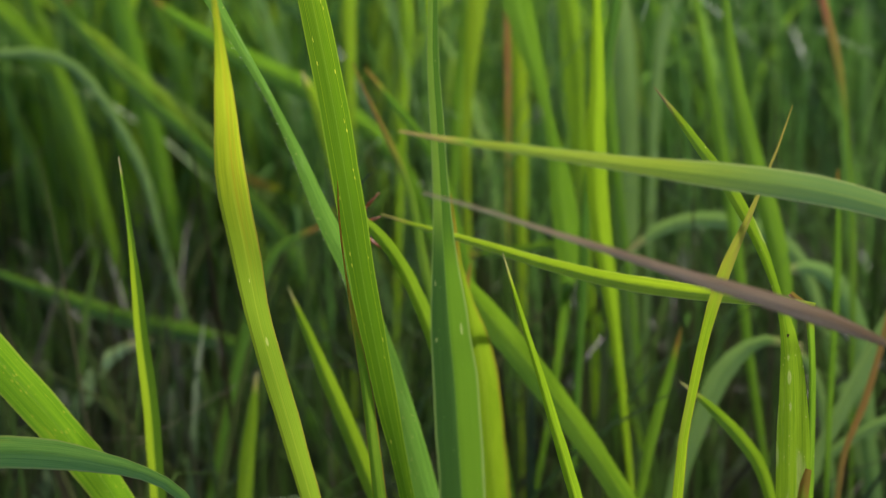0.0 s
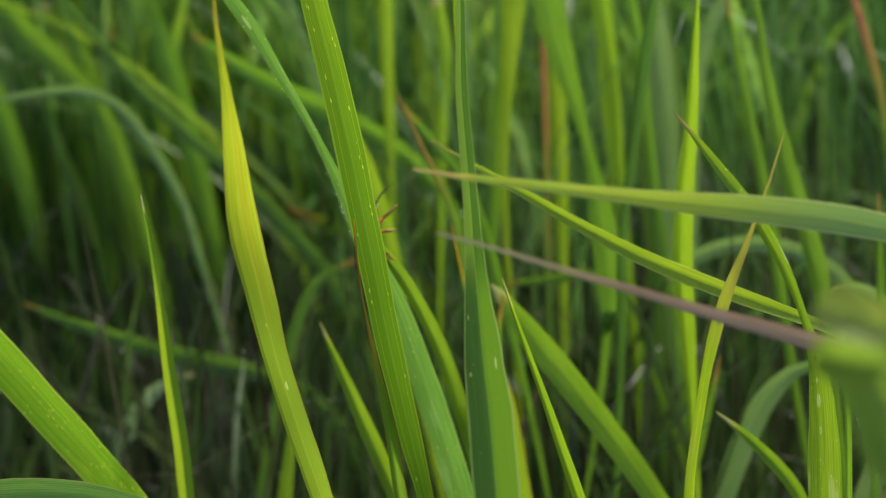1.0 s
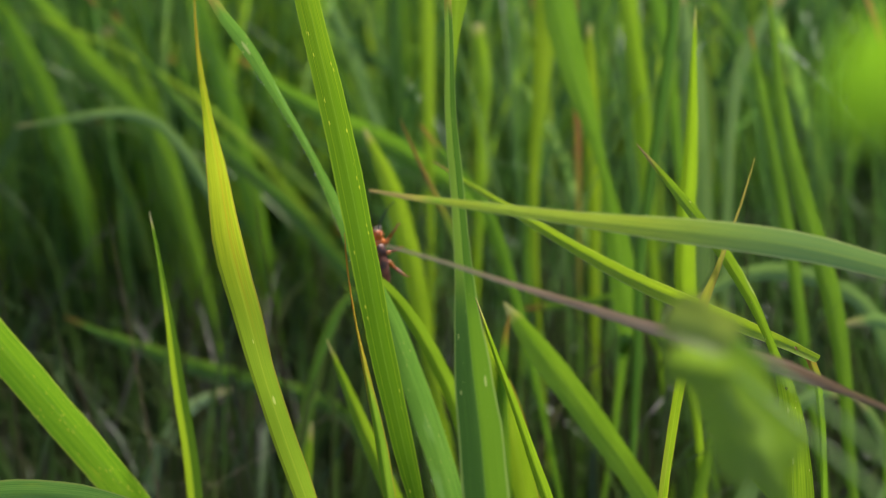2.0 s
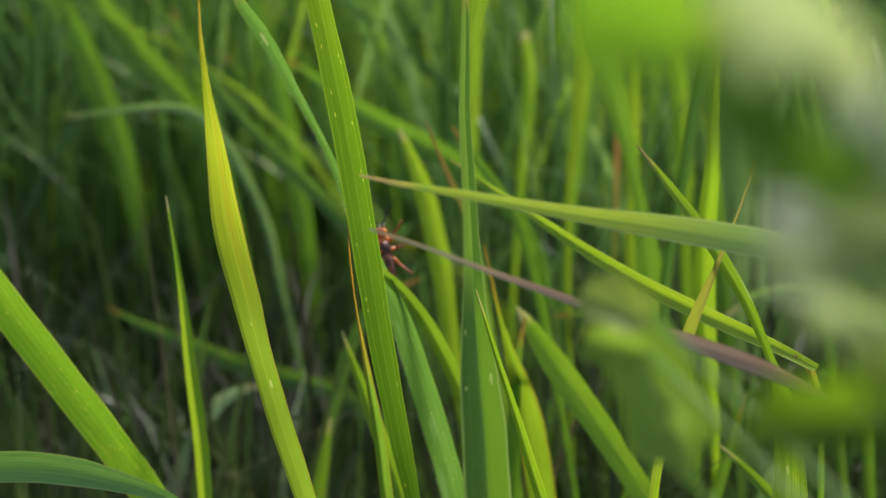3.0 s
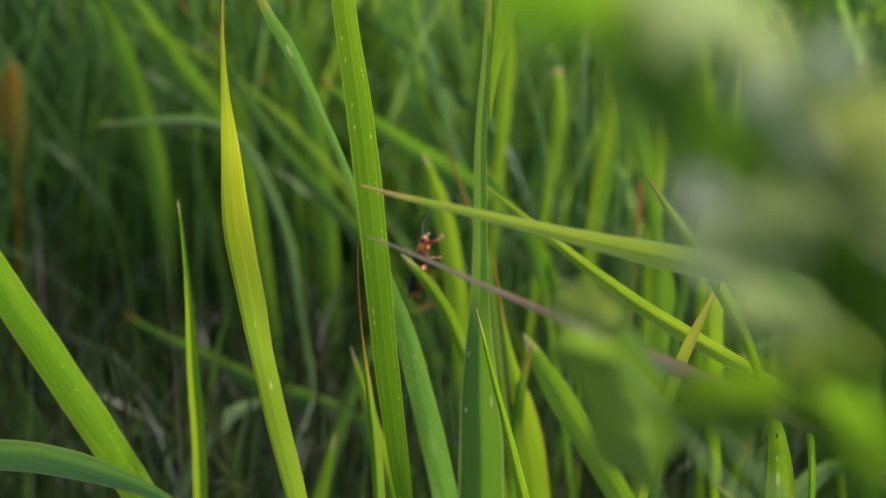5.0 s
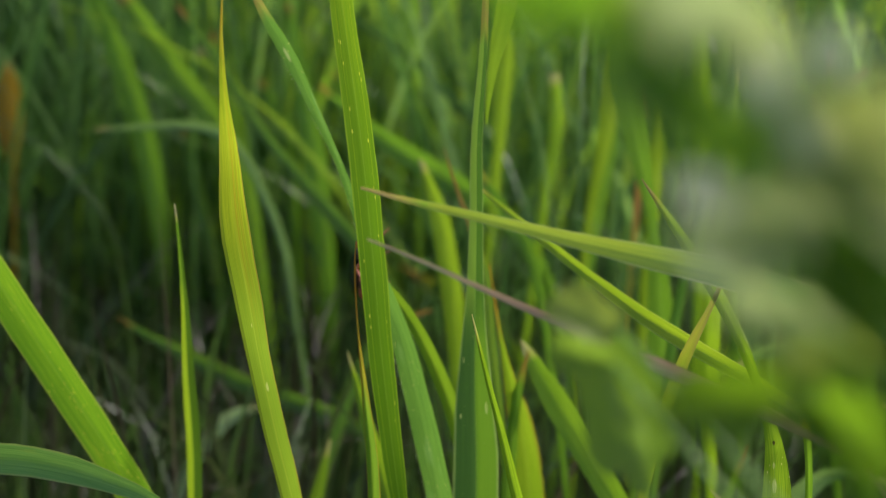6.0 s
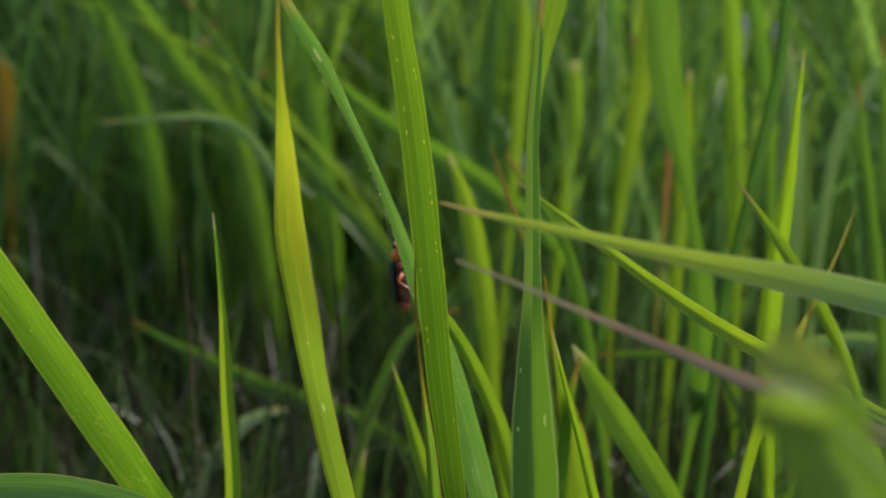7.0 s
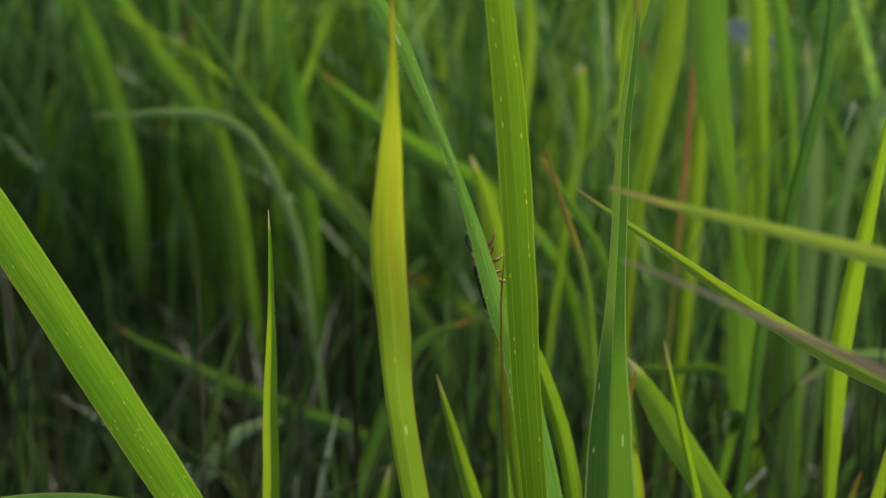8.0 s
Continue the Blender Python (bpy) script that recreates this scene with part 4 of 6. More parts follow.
grass_blade("b3", "leaf_pale", "grass blade bent over with a brown tip",
            [(-0.0424, 0.6225, -0.002, 2.15), (-0.0528, 0.629, 0.0958, 3.13), (-0.0722, 0.6409, 0.1935, 3.91), (-0.078, 0.6446, 0.2213, 4.35), (-0.089, 0.648, 0.2463, 4.35), (-0.1024, 0.6509, 0.2675, 4.56), (-0.1154, 0.6522, 0.2755, 4.79), (-0.1346, 0.6528, 0.277, 3.7), (-0.1576, 0.653, 0.2747, 2.18), (-0.1734, 0.6531, 0.2735, 0.65)], tip=0.008, fine=False, group="blades behind")
# the dark leaf tone here stands in for shade among the stems
grass_blade("b4", "leaf_dark", "narrow upright green grass blade",
            [(-0.1156, 0.851, -0.002, 4.64), (-0.126, 0.8575, 0.0718, 6.75), (-0.1452, 0.8697, 0.1457, 8.44), (-0.1546, 0.8756, 0.1908, 10.55), (-0.1662, 0.8806, 0.2288, 9.14), (-0.1765, 0.8859, 0.2686, 1.41)], fine=False, group="blades behind")
grass_blade("b5", "leaf_dark", "long pale grass blade leaning over",
            [(0.0233, 0.6559, -0.002, 4.98), (0.0113, 0.6583, 0.0853, 7.25), (-0.011, 0.6629, 0.1726, 9.06), (-0.0304, 0.6669, 0.2011, 9.06), (-0.0525, 0.6708, 0.2282, 7.99), (-0.0785, 0.6747, 0.2546, 5.86), (-0.0992, 0.6782, 0.2783, 4.8), (-0.1172, 0.6818, 0.3042, 4), (-0.1407, 0.6861, 0.3339, 2.13)], fine=False, group="blades behind")
grass_blade("b6", "leaf_plain", "yellow-green grass blade leaning over",
            [(0.0868, 0.6839, -0.002, 3.66), (0.0748, 0.6864, 0.0989, 5.32), (0.0525, 0.691, 0.1997, 6.65), (0.0352, 0.6946, 0.2253, 8.31), (0.0097, 0.6977, 0.2452, 11.08), (-0.0143, 0.6999, 0.2587, 11.64), (-0.041, 0.7024, 0.2744, 8.87), (-0.0708, 0.706, 0.2977, 1.66)], fine=False, group="blades behind")
grass_blade("b7", "leaf_bright", "yellow-green upright grass blade",
            [(0.0262, 0.4674, -0.002, 3.44), (0.019, 0.476, 0.0936, 5), (0.0058, 0.4919, 0.1892, 6.25), (0.0029, 0.4954, 0.2163, 7.42), (-0.0008, 0.4981, 0.2375, 7.82), (-0.0052, 0.5004, 0.2548, 6.64), (-0.0121, 0.5027, 0.2721, 1.17)], fine=False, group="blades behind")
grass_blade("b8", "leaf_rusty", "thin red-brown grass blade",
            [(0.0405, 0.3762, -0.002, 1.55), (0.0319, 0.3849, 0.111, 2.25), (0.0158, 0.401, 0.2239, 2.81), (0.0132, 0.4036, 0.244, 2.19), (0.0091, 0.4052, 0.256, 1.88), (0.0039, 0.4069, 0.2686, 1.25), (-0.0005, 0.4086, 0.2808, 0.31)], tip=0.022, fine=False, group="blades behind")
grass_blade("b9", "leaf_plain", "small slender green grass blade",
            [(0.0615, 0.4474, -0.002, 1.95), (0.0496, 0.4501, 0.121, 2.84), (0.0274, 0.4552, 0.244, 3.55), (0.0186, 0.4571, 0.2581, 3.02), (0.0125, 0.4583, 0.2661, 2.49), (0.006, 0.4596, 0.2754, 0.71)], fine=False, group="blades behind")
grass_blade("b10", "leaf_plain", "tall broad grass leaf on a jointed stem",
            [(0.0431, 0.4588, -0.002, 2.05), (0.0533, 0.4655, 0.0783, 2.98), (0.0723, 0.478, 0.1586, 3.73), (0.076, 0.4804, 0.1781, 3.92), (0.0785, 0.482, 0.1912, 4.71), (0.0792, 0.4825, 0.1954, 8.24), (0.0795, 0.4847, 0.2125, 10.2), (0.0778, 0.4871, 0.2315, 7.84), (0.0754, 0.4895, 0.2495, 3.53), (0.072, 0.4917, 0.2665, 5.49), (0.0681, 0.4939, 0.2835, 9.02), (0.0645, 0.4963, 0.3015, 10.98), (0.0622, 0.4997, 0.3281, 11.37), (0.0591, 0.5034, 0.3566, 9.02)], face=-12, fold=14, node=4, fine=False, group="blades behind")
grass_blade("b11", "leaf_bright", "upright yellow-green grass blade",
            [(0.0547, 0.5273, -0.002, 1.57), (0.0548, 0.5352, 0.0874, 2.29), (0.0551, 0.5498, 0.1767, 2.86), (0.0552, 0.5553, 0.2205, 3.3), (0.0573, 0.5589, 0.2489, 3.96), (0.0611, 0.5622, 0.2753, 5.95), (0.0652, 0.5654, 0.3016, 9.25), (0.068, 0.569, 0.3301, 9.25), (0.0699, 0.572, 0.3542, 5.29)], fine=False, group="blades behind")
grass_blade("b12", "leaf_pink_stem", "reddish upright grass stem",
            [(0.0674, 0.553, -0.002, 1.1), (0.0711, 0.5623, 0.1042, 1.61), (0.0778, 0.5795, 0.2104, 2), (0.0793, 0.5833, 0.2402, 2.44), (0.0809, 0.5873, 0.2724, 2.44), (0.0822, 0.5911, 0.3022, 1.86), (0.0828, 0.5943, 0.3274, 1.15)], tip=0.07, fine=False, group="blades behind")
grass_blade("b13", "leaf_bright", "yellow-green upright grass blade",
            [(0.0775, 0.5701, -0.002, 3.14), (0.0809, 0.5792, 0.1018, 4.57), (0.0873, 0.596, 0.2055, 5.71), (0.0891, 0.6007, 0.2434, 6.66), (0.09, 0.6049, 0.2765, 6.19), (0.0912, 0.6085, 0.3048, 1.9)], fine=False, group="blades behind")
grass_blade("b14", "leaf_bright", "upright light green grass blade",
            [(0.1021, 0.5091, -0.002, 2.11), (0.1014, 0.5181, 0.1006, 3.07), (0.1, 0.5349, 0.2033, 3.84), (0.0996, 0.5395, 0.2392, 4.05), (0.0991, 0.543, 0.2667, 5.75), (0.0973, 0.5471, 0.2984, 7.03), (0.0957, 0.5506, 0.3258, 7.25), (0.0936, 0.5544, 0.3554, 2.98)], fine=False, group="blades behind")
grass_blade("b15", "leaf_plain", "narrow upright grass blade",
            [(0.1268, 0.5259, -0.002, 2.18), (0.1234, 0.5368, 0.1211, 3.17), (0.1171, 0.5571, 0.2442, 3.96), (0.1156, 0.5618, 0.2813, 4.4), (0.1125, 0.5649, 0.3053, 5.51), (0.1085, 0.568, 0.3292, 6.17), (0.1042, 0.5709, 0.3509, 3.08)], fine=False, group="blades behind")
grass_blade("b16", "leaf_dark", "dark green folded grass stem",
            [(0.0573, 0.4236, -0.002, 2.15), (0.0634, 0.4324, 0.0997, 3.13), (0.0747, 0.4488, 0.2013, 3.91), (0.0769, 0.4519, 0.2261, 3.73), (0.0816, 0.4547, 0.2491, 3.55), (0.0874, 0.4582, 0.2775, 4.26), (0.093, 0.4615, 0.3041, 4.09), (0.0947, 0.4641, 0.3253, 3.37), (0.0957, 0.4661, 0.3412, 1.78)], fold=40, fine=False, group="blades behind")
grass_blade("b17", "leaf_pale", "broad bluish-green grass blade",
            [(0.1307, 0.5604, -0.002, 5.93), (0.1312, 0.5678, 0.0822, 8.63), (0.132, 0.5815, 0.1664, 10.78), (0.1323, 0.5865, 0.206, 12.19), (0.1328, 0.5915, 0.2456, 12.19), (0.133, 0.5968, 0.2875, 9.85), (0.1302, 0.601, 0.3199, 1.88)], fine=False, group="blades behind")
grass_blade("b19", "leaf_pale", "pale grass blade arching over",
            [(0.126, 0.5572, -0.002, 2.74), (0.1321, 0.5679, 0.0937, 3.98), (0.1434, 0.5876, 0.1893, 4.97), (0.1475, 0.5948, 0.2308, 4.97), (0.1515, 0.5997, 0.26, 5.47), (0.1566, 0.6031, 0.2817, 6.71), (0.1662, 0.605, 0.2983, 6.47), (0.18, 0.6064, 0.3146, 3.48)], fine=False, group="blades behind")
grass_blade("b19b", "leaf_pale", "pale grey-green grass blade arching over",
            [(0.2091, 0.475, -0.002, 2.81), (0.1993, 0.4824, 0.0847, 4.09), (0.1811, 0.496, 0.1714, 5.12), (0.1738, 0.5015, 0.1929, 5.97), (0.1589, 0.5057, 0.2032, 6.39), (0.1403, 0.5091, 0.2077, 6.18), (0.1231, 0.5109, 0.2049, 5.12), (0.1095, 0.5109, 0.1963, 1.28)], fine=False, group="blades behind")
grass_blade("b20", "leaf_pale", "pale shiny grass blade bent over",
            [(0.1893, 0.4414, -0.002, 3.85), (0.189, 0.4515, 0.0682, 5.6), (0.1884, 0.4704, 0.1384, 7.01), (0.1882, 0.4764, 0.1668, 7.83), (0.1824, 0.4808, 0.1838, 7.42), (0.1734, 0.4836, 0.1913, 5.77), (0.1589, 0.4853, 0.1904, 1.65)], fine=False, group="blades behind")
grass_blade("b21", "leaf_plain", "upright green grass blade",
            [(0.1329, 0.3784, -0.002, 2.93), (0.1328, 0.3894, 0.0837, 4.26), (0.1327, 0.4097, 0.1694, 5.33), (0.1326, 0.4149, 0.1974, 6.04), (0.13, 0.4193, 0.2195, 6.75), (0.1252, 0.4239, 0.2418, 6.39), (0.1212, 0.4287, 0.2648, 4.97), (0.1192, 0.4335, 0.2895, 2.84), (0.1185, 0.4384, 0.3158, 0.71)], fine=False, group="blades behind")
grass_blade("b21b", "leaf_plain", "slender green grass blade",
            [(0.1452, 0.4224, -0.002, 2.58), (0.1425, 0.4343, 0.0817, 3.75), (0.1375, 0.4565, 0.1653, 4.69), (0.136, 0.4632, 0.1962, 4.69), (0.1343, 0.4695, 0.2252, 4.69), (0.1316, 0.4755, 0.2523, 4.3), (0.1289, 0.4811, 0.2774, 3.13), (0.1268, 0.4863, 0.3007, 1.17)], fine=False, group="blades behind")
grass_blade("b22", "leaf_pink", "withering grass blade with a pinkish-red upper part",
            [(0.1598, 0.4189, -0.002, 1.6), (0.1645, 0.43, 0.0794, 2.33), (0.1733, 0.4507, 0.1608, 2.91), (0.176, 0.4571, 0.1933, 2.91), (0.1776, 0.4625, 0.2201, 2.42), (0.1776, 0.4665, 0.2393, 1.94), (0.1771, 0.4698, 0.2547, 2.42), (0.176, 0.473, 0.2692, 3.27), (0.1735, 0.4762, 0.2829, 3.39), (0.1707, 0.4796, 0.2975, 2.91), (0.1648, 0.485, 0.319, 1.7)], tip=0.036, fine=False, group="blades behind")
grass_blade("b26", "leaf_pale", "pale grey-green grass blade bent down",
            [(0.0617, 0.4053, -0.002, 3.9), (0.0732, 0.4096, 0.0656, 5.67), (0.0945, 0.4175, 0.1332, 7.09), (0.1014, 0.4201, 0.1511, 7.98), (0.1086, 0.4219, 0.1653, 7.98), (0.1171, 0.4229, 0.1768, 6.8), (0.1272, 0.4226, 0.1831, 3.84), (0.1408, 0.42, 0.181, 1.48)], fine=False, group="blades behind")
grass_blade("b27", "leaf_grey", "pale grass blade bent over near the ground",
            [(-0.1577, 0.5863, -0.002, 3.38), (-0.1458, 0.5894, 0.0492, 4.91), (-0.1238, 0.5951, 0.1004, 6.14), (-0.1156, 0.5973, 0.1156, 7.16), (-0.1064, 0.5998, 0.1333, 7.67), (-0.0987, 0.6013, 0.1445, 6.65), (-0.088, 0.6022, 0.1505, 4.09), (-0.0778, 0.6025, 0.1526, 1.53)], fine=False, group="blades behind")
grass_blade("b28", "leaf_dark", "grass blade lying aslant with a brown tip",
            [(0.0177, 0.6093, -0.002, 3.47), (0.0056, 0.6113, 0.0581, 5.05), (-0.0168, 0.615, 0.1183, 6.31), (-0.0313, 0.6174, 0.1352, 7.36), (-0.0536, 0.6189, 0.1464, 8.41), (-0.0747, 0.6198, 0.1529, 8.94), (-0.0957, 0.6208, 0.1599, 8.15), (-0.1193, 0.6223, 0.1703, 6.31), (-0.1383, 0.6235, 0.1787, 3.42), (-0.1522, 0.6246, 0.1867, 0.53)], tip=0.008, fine=False, group="blades behind")
grass_blade("b29", "leaf_ochre", "blurred yellow-green grass blade with an ochre end",
            [(0.1109, 0.79, -0.002, 3), (0.0929, 0.81, 0.0123, 4), (0.0809, 0.83, 0.0246, 6), (0.0648, 0.84, 0.0898, 9), (0.0481, 0.845, 0.1267, 11), (0.0273, 0.85, 0.152, 12), (0.0007, 0.855, 0.1685, 10), (-0.0126, 0.86, 0.1757, 7), (-0.031, 0.865, 0.1854, 1)], tip=0.02, fine=False, group="blades behind")
grass_blade("b32", "leaf_ochre2", "withered orange-yellow grass leaf",
            [(-0.300, 0.9500, -0.002, 6.0), (-0.306, 0.9540, 0.130, 6.0), (-0.310, 0.9574, 0.235, 7.0), (-0.3129, 0.9605, 0.2586, 20.0), (-0.3157, 0.9636, 0.2822, 21.0), (-0.3174, 0.9667, 0.3059, 5.0)], fine=False, group="blades behind")
grass_blade("b33", "leaf_bright", "light green grass blade far behind",
            [(0.0277, 0.6336, -0.002, 2.64), (0.0341, 0.6441, 0.1243, 3.84), (0.046, 0.6634, 0.2507, 4.8), (0.0497, 0.6695, 0.2819, 6.93), (0.0479, 0.6752, 0.3082, 5.33)], fine=False, group="blades behind")
grass_blade("b34", "leaf_plain", "light green grass blade far behind",
            [(0.045, 0.6178, -0.002, 2.93), (0.0525, 0.6275, 0.1068, 4.26), (0.0664, 0.6455, 0.2156, 5.33), (0.0711, 0.6517, 0.2521, 6.93), (0.0768, 0.6568, 0.2833, 5.86), (0.0744, 0.6639, 0.3203, 2.66)], fine=False, group="blades behind")
grass_blade("b35", "leaf_bright", "upright light green grass blade",
            [(0.1098, 0.5468, -0.002, 3.45), (0.1095, 0.559, 0.1142, 5.02), (0.1089, 0.5817, 0.2303, 6.28), (0.1088, 0.5866, 0.2565, 8.21), (0.1081, 0.5924, 0.2876, 7.73), (0.1043, 0.5982, 0.3164, 3.38)], fine=False, group="blades behind")
grass_blade("b36", "leaf_bright", "light green grass blade far behind",
            [(0.0102, 0.6406, -0.002, 2.93), (0.0141, 0.6519, 0.1268, 4.26), (0.0214, 0.6728, 0.2555, 5.33), (0.023, 0.6775, 0.2926, 6.93), (0.0244, 0.6808, 0.3191, 6.93), (0.0214, 0.6849, 0.3507, 3.73)], fine=False, group="blades behind")
grass_blade("b37", "leaf_broad", "blurred bright green grass blade",
            [(-0.1209, 0.914, -0.002, 6.15), (-0.1289, 0.9233, 0.0917, 8.95), (-0.1437, 0.9405, 0.1854, 11.19), (-0.1536, 0.952, 0.2339, 16.41), (-0.1675, 0.9633, 0.2789, 17.16), (-0.1818, 0.9739, 0.3203, 11.19)], fine=False, group="blades behind")
grass_blade("b38", "leaf_broad", "blurred yellow-green grass blade",
            [(-0.0578, 0.9129, -0.002, 6.33), (-0.0665, 0.9216, 0.0553, 9.21), (-0.0825, 0.9377, 0.1126, 11.51), (-0.0937, 0.949, 0.1582, 17.65), (-0.1007, 0.9595, 0.2036, 15.35), (-0.0951, 0.9694, 0.2562, 3.84)], fine=False, group="blades behind")
grass_blade("b39", "leaf_dark", "dull green stem behind the blades",
            [(-0.0726, 0.5026, -0.002, 2.58), (-0.0615, 0.5077, 0.0808, 3.75), (-0.0408, 0.5171, 0.1636, 4.69), (-0.0335, 0.5204, 0.1863, 4.69), (-0.0235, 0.5226, 0.2046, 3.41), (-0.0058, 0.522, 0.2129, 1.28)], fine=False, group="blades behind")
grass_blade("b40", "leaf_plain", "short horizontal grass blade",
            [(0.1422, 0.5266, -0.002, 1.41), (0.1249, 0.529, 0.0942, 2.05), (0.0927, 0.5334, 0.1903, 2.56), (0.0861, 0.5344, 0.1965, 2.98), (0.0734, 0.5345, 0.1953, 3.41), (0.0585, 0.5347, 0.1948, 2.98), (0.0467, 0.5349, 0.1942, 0.85)], lift=0.3, fine=False, group="blades behind")
grass_blade("b41", "leaf_plain", "short upright grass blade",
            [(0.0141, 0.3467, -0.002, 2.08), (0.016, 0.3551, 0.0941, 3.03), (0.0194, 0.3707, 0.1902, 3.79), (0.0198, 0.3724, 0.2032, 3.5), (0.0209, 0.3738, 0.2148, 2.62), (0.0235, 0.3752, 0.2264, 0.44)], fine=False, group="blades behind")
grass_blade("b42", "leaf_plain", "thin upright green grass stem",
            [(0.1217, 0.3679, -0.002, 1.56), (0.1272, 0.3771, 0.0685, 2.27), (0.1375, 0.3941, 0.1389, 2.84), (0.1402, 0.3988, 0.1636, 2.84), (0.1436, 0.4039, 0.191, 2.84), (0.1464, 0.4085, 0.2153, 2.31), (0.1484, 0.4132, 0.2396, 0.71)], fold=40, fine=False, group="blades behind")
grass_blade("b43", "leaf_pale", "pale grass blade leaning over",
            [(0.1073, 0.4057, -0.002, 2.44), (0.1194, 0.4079, 0.0706, 3.55), (0.1418, 0.412, 0.1432, 4.43), (0.15, 0.4136, 0.1571, 5.54), (0.1587, 0.4152, 0.1716, 5.91), (0.1686, 0.4169, 0.1876, 5.17), (0.1768, 0.4182, 0.1999, 1.85)], fine=False, group="blades behind")
grass_blade("b44", "leaf_pale", "narrow pale grass blade leaning over",
            [(0.1136, 0.4257, -0.002, 1.9), (0.1258, 0.426, 0.0656, 2.76), (0.1485, 0.4266, 0.1332, 3.45), (0.1607, 0.4269, 0.1441, 3.84), (0.1744, 0.4261, 0.1507, 3.45), (0.1882, 0.4254, 0.1581, 1.53)], fine=False, group="blades behind")
grass_blade("b45", "leaf_pale", "small pale grass blade bent over",
            [(0.1683, 0.4136, -0.002, 1.97), (0.1656, 0.4239, 0.0672, 2.86), (0.1606, 0.4431, 0.1364, 3.58), (0.1596, 0.4471, 0.155, 3.98), (0.1549, 0.4503, 0.1671, 3.18), (0.1491, 0.4527, 0.174, 0.99)], fine=False, group="blades behind")
grass_blade("b46", "leaf_broad", "short green grass blade",
            [(-0.0632, 0.3975, -0.002, 2.54), (-0.056, 0.4068, 0.071, 3.69), (-0.0426, 0.424, 0.144, 4.62), (-0.0409, 0.4262, 0.1561, 4.62), (-0.0383, 0.4287, 0.17, 3.55), (-0.0358, 0.4311, 0.1838, 0.71)], fine=False, group="blades behind")
grass_blade("b47", "leaf_dark", "broad dark green grass blade behind",
            [(0.1182, 0.5634, -0.002, 7.03), (0.1219, 0.5736, 0.0736, 10.23), (0.1287, 0.5926, 0.1493, 12.79), (0.1319, 0.6014, 0.1944, 15.35), (0.136, 0.609, 0.2344, 16.88), (0.1398, 0.6156, 0.2694, 15.35), (0.1385, 0.6231, 0.3046, 5.12)], fine=False, group="blades behind")
for leaf_x, leaf_y, leaf_top, leaf_wide in ((-0.135, 0.90, 0.33, 14.0), (-0.108, 0.94, 0.30, 12.0), (-0.082, 0.88, 0.35, 15.0), (-0.060, 0.95, 0.31, 12.0), (-0.160, 0.97, 0.32, 13.0)):
    grass_blade("soft" + str(leaf_x), "leaf_plain", "broad soft green grass blade standing further behind",
                [(leaf_x + 0.02, leaf_y - 0.03, -0.002, 6.0), (leaf_x + 0.012, leaf_y - 0.01, 0.10, 9.0), (leaf_x, leaf_y, 0.20, leaf_wide), (leaf_x - 0.012, leaf_y + 0.01, 0.27, leaf_wide), (leaf_x - 0.03, leaf_y + 0.02, leaf_top, 3.0)], fine=False, group="blades behind")
scar("bent", "hole", 0.796, 0.13, 0.9, 0.55, HOLE, "small brown-rimmed hole")


def blob(bm, centre, radii, rings=10, sides=14, pinch=0.0, bands=0):
    """A rounded body along y, with optional taper to the rear and ring-like segments."""
    cx, cy, cz = centre
    rows = []
    for i in range(1, rings):
        a = math.pi * i / rings
        y, r = -math.cos(a), math.sin(a) ** 0.75
        r *= 1 - pinch * max(0.0, -y) ** 1.5
        if bands:
            r *= 1 - 0.07 * (math.cos(y * math.pi * bands) > 0.5)
        rows.append([bm.verts.new((cx + radii[0] * r * math.cos(k), cy + radii[1] * y, cz + radii[2] * r * math.sin(k))) for k in np.arange(sides) * 2 * math.pi / sides])
    lo, hi = bm.verts.new((cx, cy - radii[1], cz)), bm.verts.new((cx, cy + radii[1], cz))
    for r, q in zip(rows, rows[1:]):
        for k in range(sides):
            bm.faces.new((r[k], q[k], q[(k + 1) % sides], r[(k + 1) % sides]))
    for k in range(sides):
        bm.faces.new((lo, rows[0][k], rows[0][(k + 1) % sides])), bm.faces.new((hi, rows[-1][(k + 1) % sides], rows[-1][k]))
    return bm


# ---- a small white flower far behind ----
def flower(place, size):
    x, y, z = place
    thing = empty("flower", (x, y, 0.0), "small white meadow flower on a thin green stem", "flower")
    part("stem", tube(bmesh.new(), [(0, 0, 0, 0.0012), (0.01, 0.0, z * 0.5, 0.001), (0, 0, z, 0.0008)], 6), RIB, thing)
    for k in range(7):
        bm, a = bmesh.new(), 2 * math.pi * k / 7
        blob(bm, (0, size * 0.55, 0), (size * 0.24, size * 0.5, size * 0.06), 6, 8)
        petal = part("petal", bm, WHITE, thing, "white petal")
        petal.matrix_basis = Matrix.Translation((0, 0, z)) @ pose(0, 0, 0, 60, 0, 0) @ pose(0, 0, 0, 12, 0, math.degrees(a))
    return thing


flower((0.146, 0.7701, 0.3319), 0.008)
flower((0.1901, 0.8552, 0.3309), 0.006)


